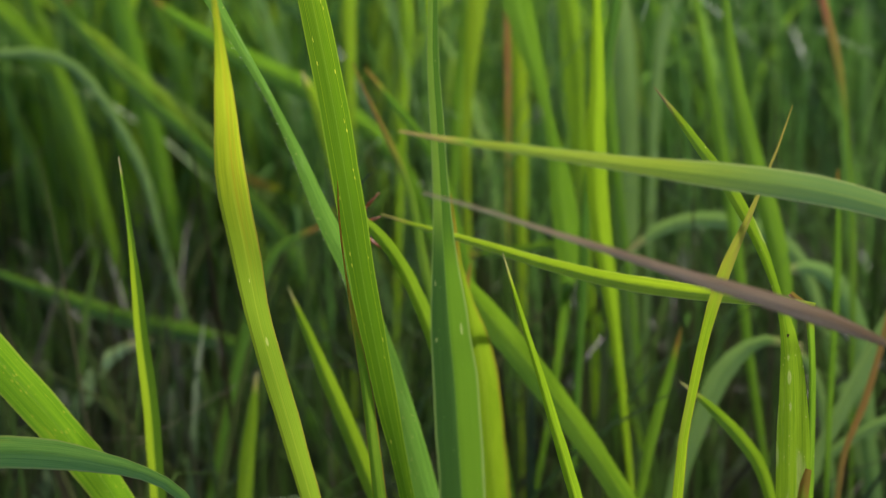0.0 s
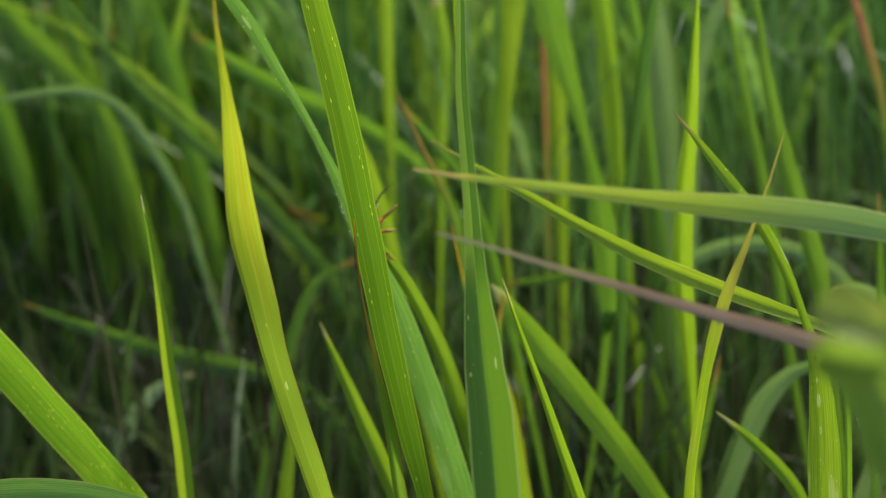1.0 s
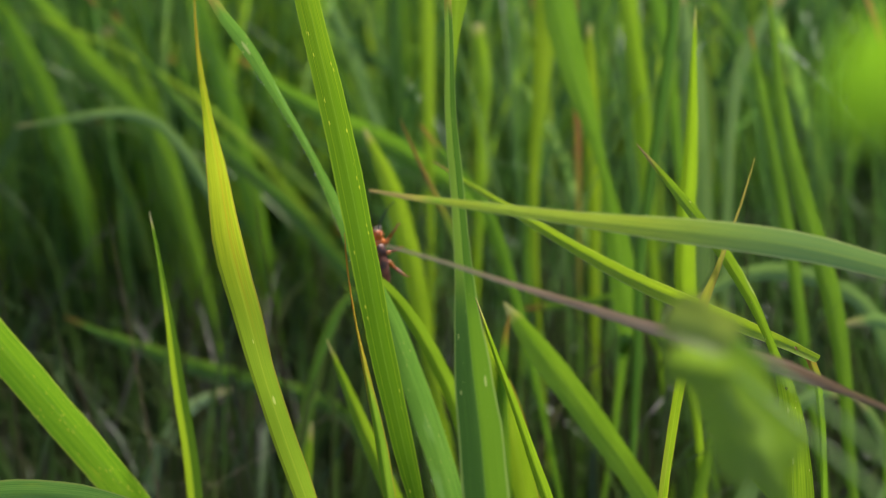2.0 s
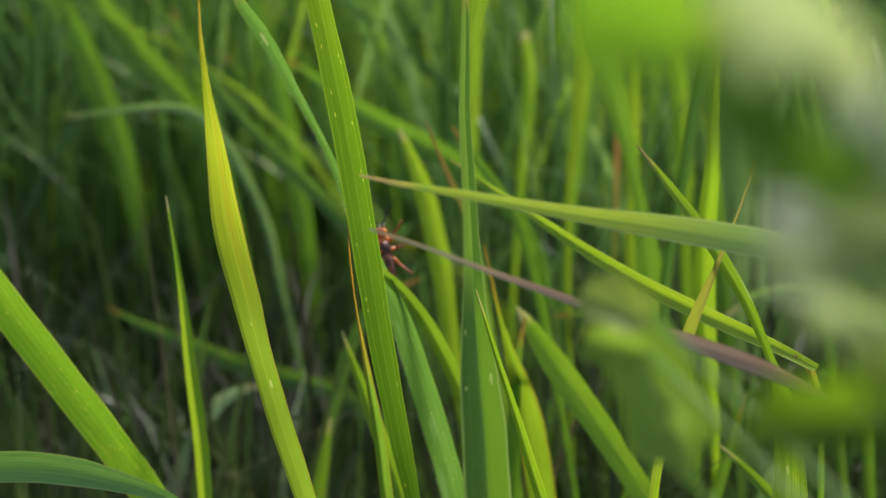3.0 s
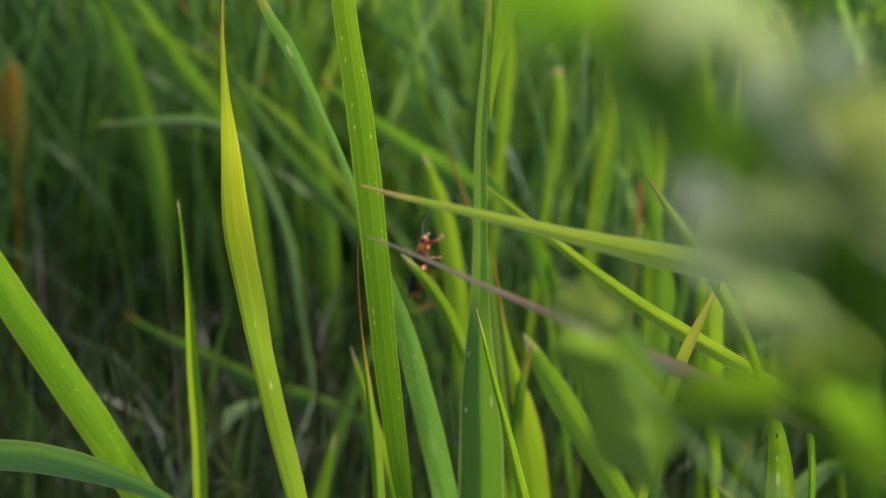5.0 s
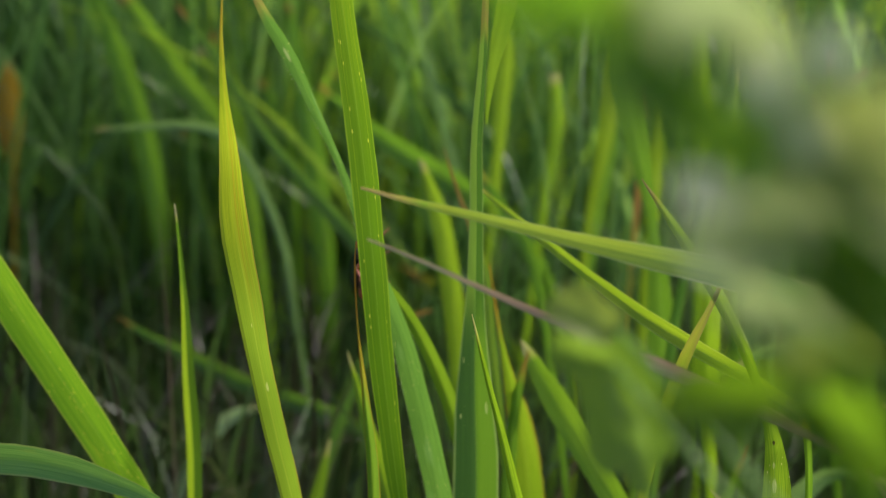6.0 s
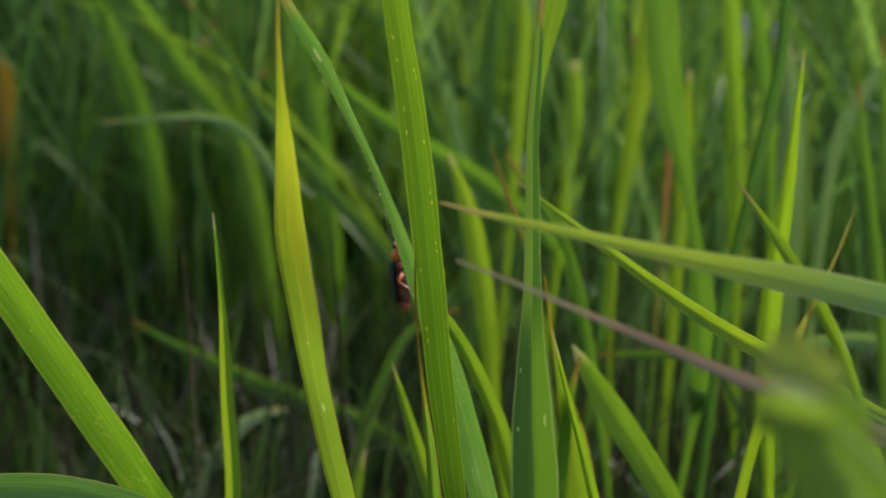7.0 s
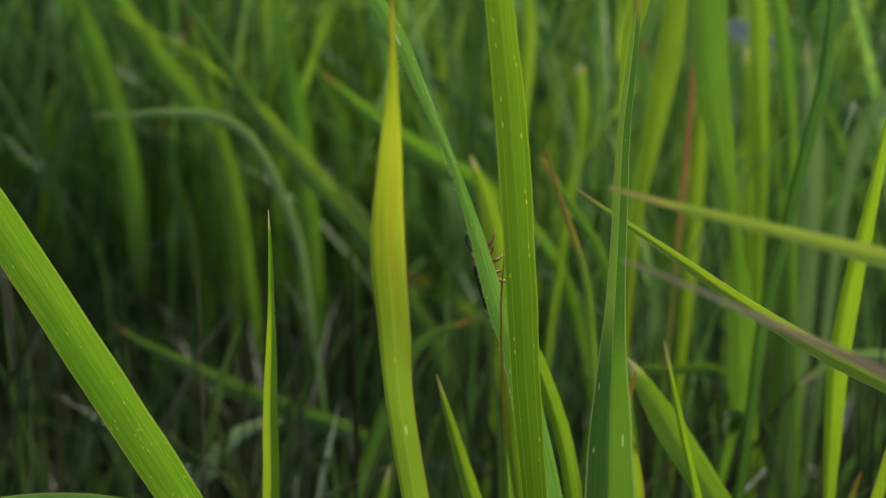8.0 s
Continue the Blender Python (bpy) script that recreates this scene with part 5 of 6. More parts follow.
# ---- a leafy herb close to the camera ----
def herb_leaf(bm, half, lobes, cup, seed, slim):
    """A broad leaf of given half length, lobed at the rim, cupped, lying in its own xy plane with the stalk at -y."""
    rnd = random.Random(seed)
    la, lm = bm.loops.layers.uv.new("Across"), bm.loops.layers.uv.new("Metric")
    rings, spokes = 6, 44
    mid = bm.verts.new((0, 0, -cup * half))
    grid, place = [], {mid: (0.0, 0.0)}
    ph = rnd.uniform(0, 6)
    for r in range(1, rings + 1):
        row = []
        for k in range(spokes):
            a = 2 * math.pi * k / spokes
            rim = half * (0.78 + 0.16 * math.cos(a - math.pi / 2) + 0.10 * math.cos(lobes * a + ph) * (r / rings) ** 2 + 0.03 * math.sin(19 * a) * (r / rings) ** 3)
            d = rim * r / rings
            x, y = d * math.cos(a) * slim, d * math.sin(a)
            z = cup * half * ((r / rings) ** 2 - 1) + 0.03 * half * math.sin(3 * a + ph) * r / rings - 0.05 * half * math.exp(-((x / half) / 0.12) ** 2)
            v = bm.verts.new((x, y, z))
            place[v] = (x, y)
            row.append(v)
        grid.append(row)
    faces = [bm.faces.new((mid, grid[0][k], grid[0][(k + 1) % spokes])) for k in range(spokes)]
    for r, q in zip(grid, grid[1:]):
        faces += [bm.faces.new((r[k], q[k], q[(k + 1) % spokes], r[(k + 1) % spokes])) for k in range(spokes)]
    for f in faces:
        for lp in f.loops:
            x, y = place[lp.vert]
            lp[la].uv, lp[lm].uv = (x / half, 0.5 + y / half / 2), (x, 0.05 + half - y)
    return bm


HERB_FOOT = Vector((0.0386, 0.0764, -0.002))
herb = empty("meadow_herb", HERB_FOOT, "leafy green meadow herb with lobed leaves", "plant")
stem_line, _ = glide([(0, 0, 0, 0.0016), (0.004, -0.004, 0.12, 0.0015), (0.0, 0.003, 0.24, 0.0013), (-0.004, 0.0, 0.33, 0.0010), (-0.002, 0.004, 0.40, 0.0006)], 40)
part("stem", tube(bmesh.new(), stem_line, 8), RIB, herb)


def add_herb_leaf(place, half, normal, way, mat, lobes=5, cup=0.25, seed=1, slim=0.82):
    """A leaf on its stalk: its middle, half length in metres, upper side and the way its tip points."""
    z = Vector(normal).normalized()
    y = (Vector(way) - Vector(way).dot(z) * z).normalized()
    x = y.cross(z)
    m = Matrix((x, y, z)).transposed().to_4x4()
    at = Vector(place) - HERB_FOOT
    leaf = part("leaf", herb_leaf(bmesh.new(), half, lobes, cup, seed, slim), MATS[mat], herb)
    leaf.matrix_basis = Matrix.Translation(at) @ m
    foot = Vector((0, -0.62 * half, 0))
    joint = leaf.matrix_basis.inverted() @ Vector((-0.002, 0.0, max(0.05, at.z - 0.02)))
    mid = foot * 0.5 + joint * 0.5 + Vector((0, -0.1 * half, -0.1 * half))
    stalk, _ = glide([(*joint, 0.0005), (*mid, 0.0004), (*foot, 0.0003)], 12)
    part("leaf_stalk", tube(bmesh.new(), stalk, 6), RIB, leaf)


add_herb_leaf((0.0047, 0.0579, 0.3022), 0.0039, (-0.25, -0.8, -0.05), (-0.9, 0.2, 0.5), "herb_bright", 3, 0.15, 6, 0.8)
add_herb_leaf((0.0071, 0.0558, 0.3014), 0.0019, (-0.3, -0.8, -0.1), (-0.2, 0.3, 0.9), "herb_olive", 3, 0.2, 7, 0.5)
add_herb_leaf((0.0101, 0.0569, 0.3018), 0.0036, (-0.3, -0.8, -0.1), (-0.4, 0.3, 0.8), "herb_grey_sheen", 5, 0.2, 8, 0.8)
add_herb_leaf((0.0126, 0.0588, 0.3006), 0.0029, (-0.3, -0.8, -0.1), (0.6, 0.3, -0.5), "herb_grey_sheen", 5, 0.2, 9, 0.7)
add_herb_leaf((0.0100, 0.0532, 0.2968), 0.0057, (0.3, -0.8, 0.3), (-0.85, 0, 0.52), "herb_shade", 4, 0.15, 10, 0.4)
add_herb_leaf((0.0126, 0.0544, 0.2983), 0.0014, (-0.1, -0.7, 0.5), (0.3, 0.5, 0.6), "herb_white_sheen", 5, 0.3, 11, 0.9)
add_herb_leaf((0.0152, 0.0547, 0.3000), 0.0017, (-0.1, -0.7, 0.5), (0.3, 0.2, -0.6), "herb_white_sheen", 5, 0.3, 12, 0.8)
add_herb_leaf((0.0148, 0.0552, 0.2964), 0.0016, (0.1, -0.7, 0.6), (-0.7, 0, 0.5), "herb_white_sheen", 5, 0.2, 13, 0.8)
add_herb_leaf((0.0122, 0.0619, 0.2934), 0.0019, (0.1, -0.7, 0.6), (-0.7, 0, 0.5), "herb_white_sheen", 5, 0.2, 31, 0.8)
add_herb_leaf((0.0179, 0.0572, 0.2961), 0.0054, (-0.1, -0.7, 0.5), (0.3, 0.2, -0.6), "herb_pale_sheen", 5, 0.3, 32, 0.8)
add_herb_leaf((0.0170, 0.0658, 0.2919), 0.0041, (0.2, -0.8, 0.3), (-0.9, 0, -0.2), "herb_grey_sheen", 5, 0.2, 14, 0.7)
add_herb_leaf((0.0140, 0.0665, 0.2901), 0.0030, (0.1, -0.7, 0.6), (-0.7, 0, 0.5), "herb_grey_sheen", 5, 0.2, 33, 0.6)
add_herb_leaf((0.0192, 0.0635, 0.2895), 0.0035, (0.1, -0.8, 0.3), (0.4, 0, -0.9), "herb_shade", 4, 0.2, 15, 0.7)
add_herb_leaf((0.0183, 0.0701, 0.2864), 0.0039, (-0.25, -0.8, 0.1), (-0.9, 0, 0.2), "herb_grey_sheen", 5, 0.2, 16, 0.5)
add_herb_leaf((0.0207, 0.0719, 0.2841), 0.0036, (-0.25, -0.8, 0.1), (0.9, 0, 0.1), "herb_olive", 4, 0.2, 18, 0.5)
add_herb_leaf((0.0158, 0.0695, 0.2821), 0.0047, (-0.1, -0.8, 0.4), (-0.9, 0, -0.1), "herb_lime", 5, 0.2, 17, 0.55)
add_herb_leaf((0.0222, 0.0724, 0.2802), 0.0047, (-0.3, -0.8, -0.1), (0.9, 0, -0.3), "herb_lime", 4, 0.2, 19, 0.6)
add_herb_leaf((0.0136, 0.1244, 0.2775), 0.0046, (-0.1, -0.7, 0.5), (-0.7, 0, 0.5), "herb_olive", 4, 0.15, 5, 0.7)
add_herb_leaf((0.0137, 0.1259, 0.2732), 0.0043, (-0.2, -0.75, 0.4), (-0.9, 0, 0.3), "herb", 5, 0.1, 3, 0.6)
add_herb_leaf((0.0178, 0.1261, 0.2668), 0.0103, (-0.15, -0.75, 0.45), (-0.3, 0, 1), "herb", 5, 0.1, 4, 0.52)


# ---- the soldier beetle ----
MM = 0.00122


def scaled(bm):
    bmesh.ops.scale(bm, vec=(MM, MM, MM), verts=bm.verts)
    return bm


def wing_case(side):
    """A long narrow wing case, arched across, hinged at its shoulder (the origin)."""
    bm = bmesh.new()
    grid = []
    for i in range(13):
        v = i / 12
        w = 1.75 * (min(1, 0.72 + v * 1.2) if v < 0.85 else 1) * (1 - max(0, v - 0.8) ** 2 * 17) ** 0.5
        row = []
        for k in range(7):
            e = k / 6
            row.append((side * (e - 0.35) * w, -8.3 * v, 0.55 * math.sin(math.pi * min(0.5 + e * 0.5, 1)) - 0.75 * e**2.2 - 0.12 * v))
        grid.append(row)
    top = [[bm.verts.new(p) for p in row] for row in grid]
    low = [[bm.verts.new((p[0], p[1], p[2] - 0.14)) for p in row] for row in grid]
    for g in (top, low):
        for r, q in zip(g, g[1:]):
            for k in range(6):
                bm.faces.new((r[k], r[k + 1], q[k + 1], q[k]))
    for k in range(6):
        bm.faces.new((top[0][k], top[0][k + 1], low[0][k + 1], low[0][k])), bm.faces.new((top[-1][k], top[-1][k + 1], low[-1][k + 1], low[-1][k]))
    for i in range(12):
        for k in (0, 6):
            bm.faces.new((top[i][k], top[i + 1][k], low[i + 1][k], low[i][k]))
    bmesh.ops.recalc_face_normals(bm, faces=bm.faces)
    return scaled(bm)


def hind_wing(side):
    """A membranous wing with a few stout veins, hinged at the origin."""
    bm = bmesh.new()
    grid = []
    for i in range(11):
        v = i / 10
        w = 2.9 * math.sin(math.pi * (0.10 + 0.84 * v)) ** 0.7
        grid.append([bm.verts.new((side * (e - 0.28) * w, -9.0 * v, 0.12 * math.sin(9 * e + 3 * v))) for e in np.linspace(0, 1, 6)])
    for r, q in zip(grid, grid[1:]):
        for k in range(5):
            bm.faces.new((r[k], r[k + 1], q[k + 1], q[k]))
    for e in (-0.2, 0.15, 0.45):
        tube(bm, [(side * e * 2.6 * math.sin(math.pi * (0.12 + 0.8 * v)) ** 0.7, -8.4 * v, 0.05) + (0.07 * (1 - v) + 0.02,) for v in np.linspace(0, 1, 8)], 4)
    return scaled(bm)


def make_beetle():
    thing = empty("soldier_beetle", (0, 0, 0), "orange-red beetle with black wing cases climbing the grass", "insect")
    part("abdomen", scaled(blob(bmesh.new(), (0, -2.4, -0.3), (1.6, 4.2, 1.4), 22, 16, 0.25, 6)), MAROON, thing, "segmented maroon abdomen")
    part("abdomen_tip", scaled(blob(bmesh.new(), (0, -5.9, -0.2), (1.15, 1.5, 0.95), 10, 14, 0.5)), RED, thing, "red-brown tip of the abdomen")
    part("thorax", scaled(blob(bmesh.new(), (0, 1.8, -0.1), (1.55, 1.9, 1.25), 10, 14)), MAROON, thing, "dark underside of the thorax")
    part("pronotum", scaled(blob(bmesh.new(), (0, 3.75, 0.4), (1.95, 1.4, 0.9), 12, 16)), ORANGE, thing, "shiny orange neck shield")
    head = part("head", scaled(blob(bmesh.new(), (0, 5.35, 0.1), (1.2, 1.2, 1.0), 10, 14)), ORANGE, thing, "orange head")
    for s in (-1, 1):
        part("eye", scaled(blob(bmesh.new(), (s * 1.08, 5.5, 0.3), (0.40, 0.48, 0.48), 8, 10)), BLACK, head, "round black eye")
        part("palp", scaled(tube(bmesh.new(), [(s * 0.35, 6.2, -0.3, 0.16), (s * 0.6, 6.7, -0.5, 0.15), (s * 0.55, 7.1, -0.7, 0.2), (s * 0.5, 7.25, -0.8, 0.08)], 6)), PALE, head, "pale mouth feeler")
        line, _ = glide([(s * 0.45, 6.0, 0.5, 0.2), (s * 1.3, 7.3, 1.0, 0.17), (s * 2.6, 9.4, 1.0, 0.15), (s * 3.6, 10.8, 0.4, 0.12), (s * 4.4, 11.8, -0.4, 0.08)], 34)
        line[:, 3] *= 1 + 0.28 * np.cos(np.arange(34) * 2 * np.pi / 3)
        part("antenna", scaled(tube(bmesh.new(), line, 6)), BLACK, thing, "long jointed black antenna")
    cases, wings = {}, {}
    for s in (-1, 1):
        cases[s] = part("wing_case", wing_case(s), BLACK, thing, "soft matt black wing case")
        cases[s].matrix_basis = pose(s * 0.85 * MM, 2.9 * MM, 1.25 * MM)
        wings[s] = part("hind_wing", hind_wing(s), MEMBRANE, thing, "smoky transparent flight wing")
        wings[s].matrix_basis = pose(s * 0.75 * MM, 2.3 * MM, 1.3 * MM)
    for y, ahead, long in ((3.2, 3.4, 0.9), (1.6, 0.6, 1.0), (0.2, -2.8, 1.2)):
        for s in (-1, 1):
            hip = np.array((s * 1.1, y, -0.9))
            knee = hip + np.array((s * 1.1, ahead * 0.45, 0.1)) * long
            ankle = knee + np.array((s * 0.5, ahead * 0.55, -2.3)) * long
            toe = ankle + np.array((s * 0.85, ahead * 0.25 + 0.3, -0.5))
            mid = (hip + knee) / 2 + (0, 0, 0.1)
            leg = part("leg", scaled(tube(bmesh.new(), [(*hip, 0.30), (*mid, 0.44), (*(knee * 0.9 + hip * 0.1), 0.34), (*knee, 0.22)], 8)), ORANGE, thing, "orange leg")
            part("shin", scaled(tube(bmesh.new(), [(*knee, 0.26), (*((knee + ankle) / 2), 0.3), (*ankle, 0.22)], 7)), RED, leg, "red-brown shin")
            part("foot", scaled(tube(bmesh.new(), [(*ankle, 0.14), (*(ankle * 0.66 + toe * 0.34), 0.19), (*(ankle * 0.6 + toe * 0.4), 0.1), (*(ankle * 0.3 + toe * 0.7), 0.2), (*(ankle * 0.25 + toe * 0.75), 0.1), (*toe, 0.12)], 6)), RED, leg, "red-brown jointed foot")
    return thing, cases, wings


beetle, wing_cases, hind_wings = make_beetle()


# ---- what moves ----
def sway(key, rows):
    """Key a blade's small turns about its foot: seconds, and degrees about x, y and z."""
    ob = BLADES[key]
    x, y, z = ob.matrix_basis.translation
    walk(ob, [(t, pose(x, y, z, a, b, c)) for t, a, b, c in rows])


FLIGHT = [(0.0, 0.0), (3.98, 0.0), (4.1, 0.8), (4.2, 1.0), (4.3, 1.0), (4.42, 0.7), (4.52, 0.0), (8.0, 0.0)]


def motions():
    walk(beetle, [(t, pose(*p)) for t, *p in [
        (0, -0.0114, 0.3380, 0.2447, 97.2, -9.3, -148.0),
        (0.5, -0.0142, 0.3380, 0.2483, 92.5, -15.1, -148.0),
        (1, -0.0142, 0.3380, 0.2509, 92.1, -13.8, -148.0),
        (1.5, -0.0117, 0.3370, 0.2518, 97.2, -6.3, -149.0),
        (1.7, -0.0118, 0.3370, 0.2511, 99.1, -3.4, -150.0),
        (2.8, -0.0125, 0.3340, 0.2499, 94.0, 1.0, -150.0),
        (3, -0.0141, 0.3340, 0.2501, 96.0, 4.8, -150.0),
        (3.2, -0.0134, 0.3340, 0.2506, 95.2, 3.9, -150.0),
        (3.5, -0.0143, 0.3340, 0.2492, 97.6, 8.7, -150.0),
        (3.8, -0.0141, 0.3340, 0.2499, 96.2, 7.0, -150.0),
        (4, -0.0140, 0.3340, 0.2499, 95.2, 6.2, -152.0),
        (4.1, -0.0135, 0.3340, 0.2512, 98.0, 1.8, -167.0),
        (4.2, -0.0101, 0.3340, 0.2654, 97.5, 1.0, 161.0),
        (4.3, 0.0104, 0.3450, 0.2559, 88.4, 9.4, 120.0),
        (4.4, 0.0027, 0.3400, 0.2497, 69.8, 9.0, 95.0),
        (4.45, -0.0109, 0.3390, 0.2479, 75.9, -20.3, 20.0),
        (4.5, -0.0222, 0.3380, 0.2450, 83.0, -4.3, -60.0),
        (4.6, -0.0120, 0.3390, 0.2446, 105.5, -12.5, -72.0),
        (4.7, -0.0049, 0.3390, 0.2483, 95.2, -9.0, -73.0),
        (5.8, -0.0215, 0.3360, 0.2544, 94.9, -4.6, -141.0),
        (6, -0.0211, 0.3360, 0.2541, 94.9, -4.4, -141.0),
        (6.3, -0.0220, 0.3360, 0.2541, 94.9, -4.7, -141.0),
        (6.6, -0.0215, 0.3370, 0.2540, 94.9, -5.1, -141.0),
        (6.8, -0.0230, 0.3390, 0.2533, 94.9, -5.3, -141.0),
        (7, -0.0237, 0.3360, 0.2529, 100.0, -2.7, -120.0),
        (7.1, -0.0235, 0.3360, 0.2527, 101.9, -3.9, -108.0),
        (7.2, -0.0230, 0.3360, 0.2527, 97.8, 19.3, -104.0),
        (7.3, -0.0224, 0.3370, 0.2519, 100.2, 18.9, -100.0),
        (7.4, -0.0234, 0.3370, 0.2518, 102.0, 18.8, -98.0),
        (7.5, -0.0236, 0.3370, 0.2524, 105.7, 18.8, -96.0),
        (7.6, -0.0226, 0.3370, 0.2528, 106.1, 18.8, -96.0),
        (8, -0.0186, 0.3380, 0.2533, 107.1, 18.7, -96.0),
    ]])
    for s in (-1, 1):
        x, y, z = wing_cases[s].matrix_basis.translation
        walk(wing_cases[s], [(t, pose(x, y, z, -14 * k, 24 * s * k, 72 * s * k)) for t, k in FLIGHT])
        x, y, z = hind_wings[s].matrix_basis.translation
        beat = {4.1: 10, 4.2: -28, 4.3: 30, 4.42: 5}
        walk(hind_wings[s], [(t, pose(x, y, z, -6 * k, s * beat.get(t, 0), 80 * s * k)) for t, k in FLIGHT])
    x, y, z = HERB_FOOT
    lean = [(0.0, 1.8), (0.5, 1.1), (1.0, 0.0), (1.5, 0.15), (3.0, -0.1), (3.5, 0.0), (4.0, -0.1), (4.5, 0.0), (6.0, -0.05), (6.5, -0.15), (7.0, 0.0), (8.0, 0.1)]
    walk(herb, [(t, pose(x, y, z, 0, a, 0)) for t, a in lean])
    sway("narrow", [(0, 0.13, 0.1, -0.2), (0.5, -0.47, 0.19, 0.7), (1, -0.08, -0.06, -0.06), (1.5, -0.14, -0.01, -0.01), (3, -0.08, 0.05, -0.07), (3.5, -0.02, 0.02, 0.02), (4, 0.06, -0.06, -0.13), (4.5, -0.03, -0.1, -0.12), (6, 0.05, -0.04, -0.16), (6.5, -0.02, -0.11, -0.08), (7, 0.14, -0.08, -0.14), (7.4, 0.14, -0.11, -0.12), (7.5, 0.21, -0.13, -0.11), (8, 0.21, -0.13, -0.11)])
    sway("yellow", [(0, -0.44, 0.18, 0.07), (0.5, 0.12, -0.07, 0.11), (1, -0.03, -0.02, 0.03), (1.5, 0.31, -0.03, 0.41), (3, 0.26, -0.08, 0.14), (3.5, 0, 0.01, 0.01), (4, -0.18, -0, -0.15), (4.5, -0.01, -0.02, 0.08), (6, -0.43, 0, -0.07), (6.5, -0.15, 0.02, 0.03), (7, -0.58, -0, -0.26), (7.4, -0.7, 0.12, 0.12), (7.5, -0.18, -0.03, 0.12), (8, -0.18, -0.03, 0.12)])
    sway("across", [(0, -0.71, 0.23, 0.17), (0.5, 0.06, -0.42, -0.6), (1, -0.12, 0.26, -0.19), (1.5, -0.2, 0.18, -0.17), (3, -0.22, 0.16, -0.2), (3.5, -0.09, 0.1, -0.04), (4, -0.54, 0.13, -0.11), (4.5, -0.21, 0.09, -0.02), (6, -0.65, 0.15, -0.03), (6.5, -0.27, 0.04, -0.04), (7, -0.66, 0.04, 0.4), (7.4, 0.47, 0.53, 0.2), (7.5, -0.49, 0.63, -0.45), (8, -0.49, 0.63, -0.45)])
    sway("purple", [(0, 0.16, 0.03, 0.21), (0.5, -0.09, -0.79, -0.93), (1, 0.85, 0.05, 0.16), (1.5, -0.07, 0.08, 0.08), (3, -0.09, 0.08, 0.02), (3.5, -0.14, 0.12, -0.07), (4, -0.56, 0.1, 0.14), (4.5, -0.26, 0.08, 0.09), (6, -0.3, 0.14, -0.05), (6.5, 0.39, 0.07, -0.17), (7, -0.02, 0.11, 0.34), (7.4, 0.01, 0.05, -0.12), (7.5, -0.34, 0.24, -0.11), (8, -0.34, 0.24, -0.11)])
    sway("thin", [(0, 1.54, 0.31, 0.5), (0.5, -0.09, 0.01, 0.04), (1, -0.35, -0.14, -0.12), (1.5, -0.24, -0.2, -0.14), (3, -0.09, 0.01, -0.03), (3.5, -0.01, 0.01, 0), (4, 0.08, -0.01, 0.01), (4.5, 0.01, 0.05, 0.03), (6, 0.14, -0.02, 0.02), (6.5, 0.02, 0.01, -0.01), (7.4, -0.21, 0, -0.07), (7.5, -0.46, -0.16, -0.14), (8, -0.46, -0.16, -0.14)])
    sway("bridge", [(0, -7.97, -11.47, 1.53), (0.5, -2.73, -3.11, 15.49), (0.8, -1.9, 0.5, 4.0), (1, -1.3, 1.4, -0.3), (1.5, 0.03, 0.04, -0.44), (3, 0.18, -0.04, 0.05), (3.5, -0.08, -0.02, 0.22), (4, 0.25, -0.01, -0.1), (4.5, 0.95, 0.13, -0.81), (6, 1.4, 0.15, -0.88), (6.5, 0.96, 0.12, -0.68), (7, 1.22, 0.01, -0.36), (7.4, -0.49, 0.06, -0.71), (7.5, 0.3, 0.02, -0.03), (8, 0.3, 0.02, -0.03)])
    sway("bent", [(0, -0.25, 0.32, -0.58), (0.5, -1.19, 0.15, 0.48), (1, -1.33, 0.39, 0.75), (1.5, -0.41, 0.14, 0.01), (3, -0.21, -0.02, -0.06), (3.5, 0.06, -0.02, 0), (4, -0.42, 0.03, -0.04), (4.5, -0.1, 0.04, -0.19), (6.5, -0.25, 0.02, -0.01), (7, -0.55, 0.1, 0.11), (7.4, 0.09, -0.23, -0.15), (7.5, 0.27, -0.1, -0.03), (8, 0.27, -0.1, -0.03)])
    sway("twig", [(0, 0.16, 1.02, 0.32), (0.5, 0.75, -0.28, -0.19), (1, 0.21, -0.21, -0.07), (1.5, 0.38, -0.1, -0.06), (3.5, 0.06, 0.05, 0.01), (4.5, -0.17, -0.04, 0), (6.5, -0.05, 0.05, 0.02), (7, -0.11, -0.08, -0.02), (7.4, -0.09, -0.21, -0.08), (7.5, 0.11, -0.29, -0.12), (8, 0.11, -0.29, -0.12)])
    sway("folded", [(0, -0.38, -0.07, -0.1), (0.5, 0.41, 0.42, 0.34), (1, -0.18, 0.16, 0.06), (1.5, -0.09, -0.01, 0.05), (3, -0.09, -0.01, 0), (3.5, -0, 0.02, 0.01), (4, -0.14, 0.03, 0.01), (4.5, -0.09, 0.03, -0.02), (6.5, 0.07, -0.12, -0.05), (7, -0.38, -0.22, -0.12), (7.4, -0.27, -0.27, -0.14), (7.5, -0.3, -0.13, -0.15), (8, -0.3, -0.13, -0.15)])
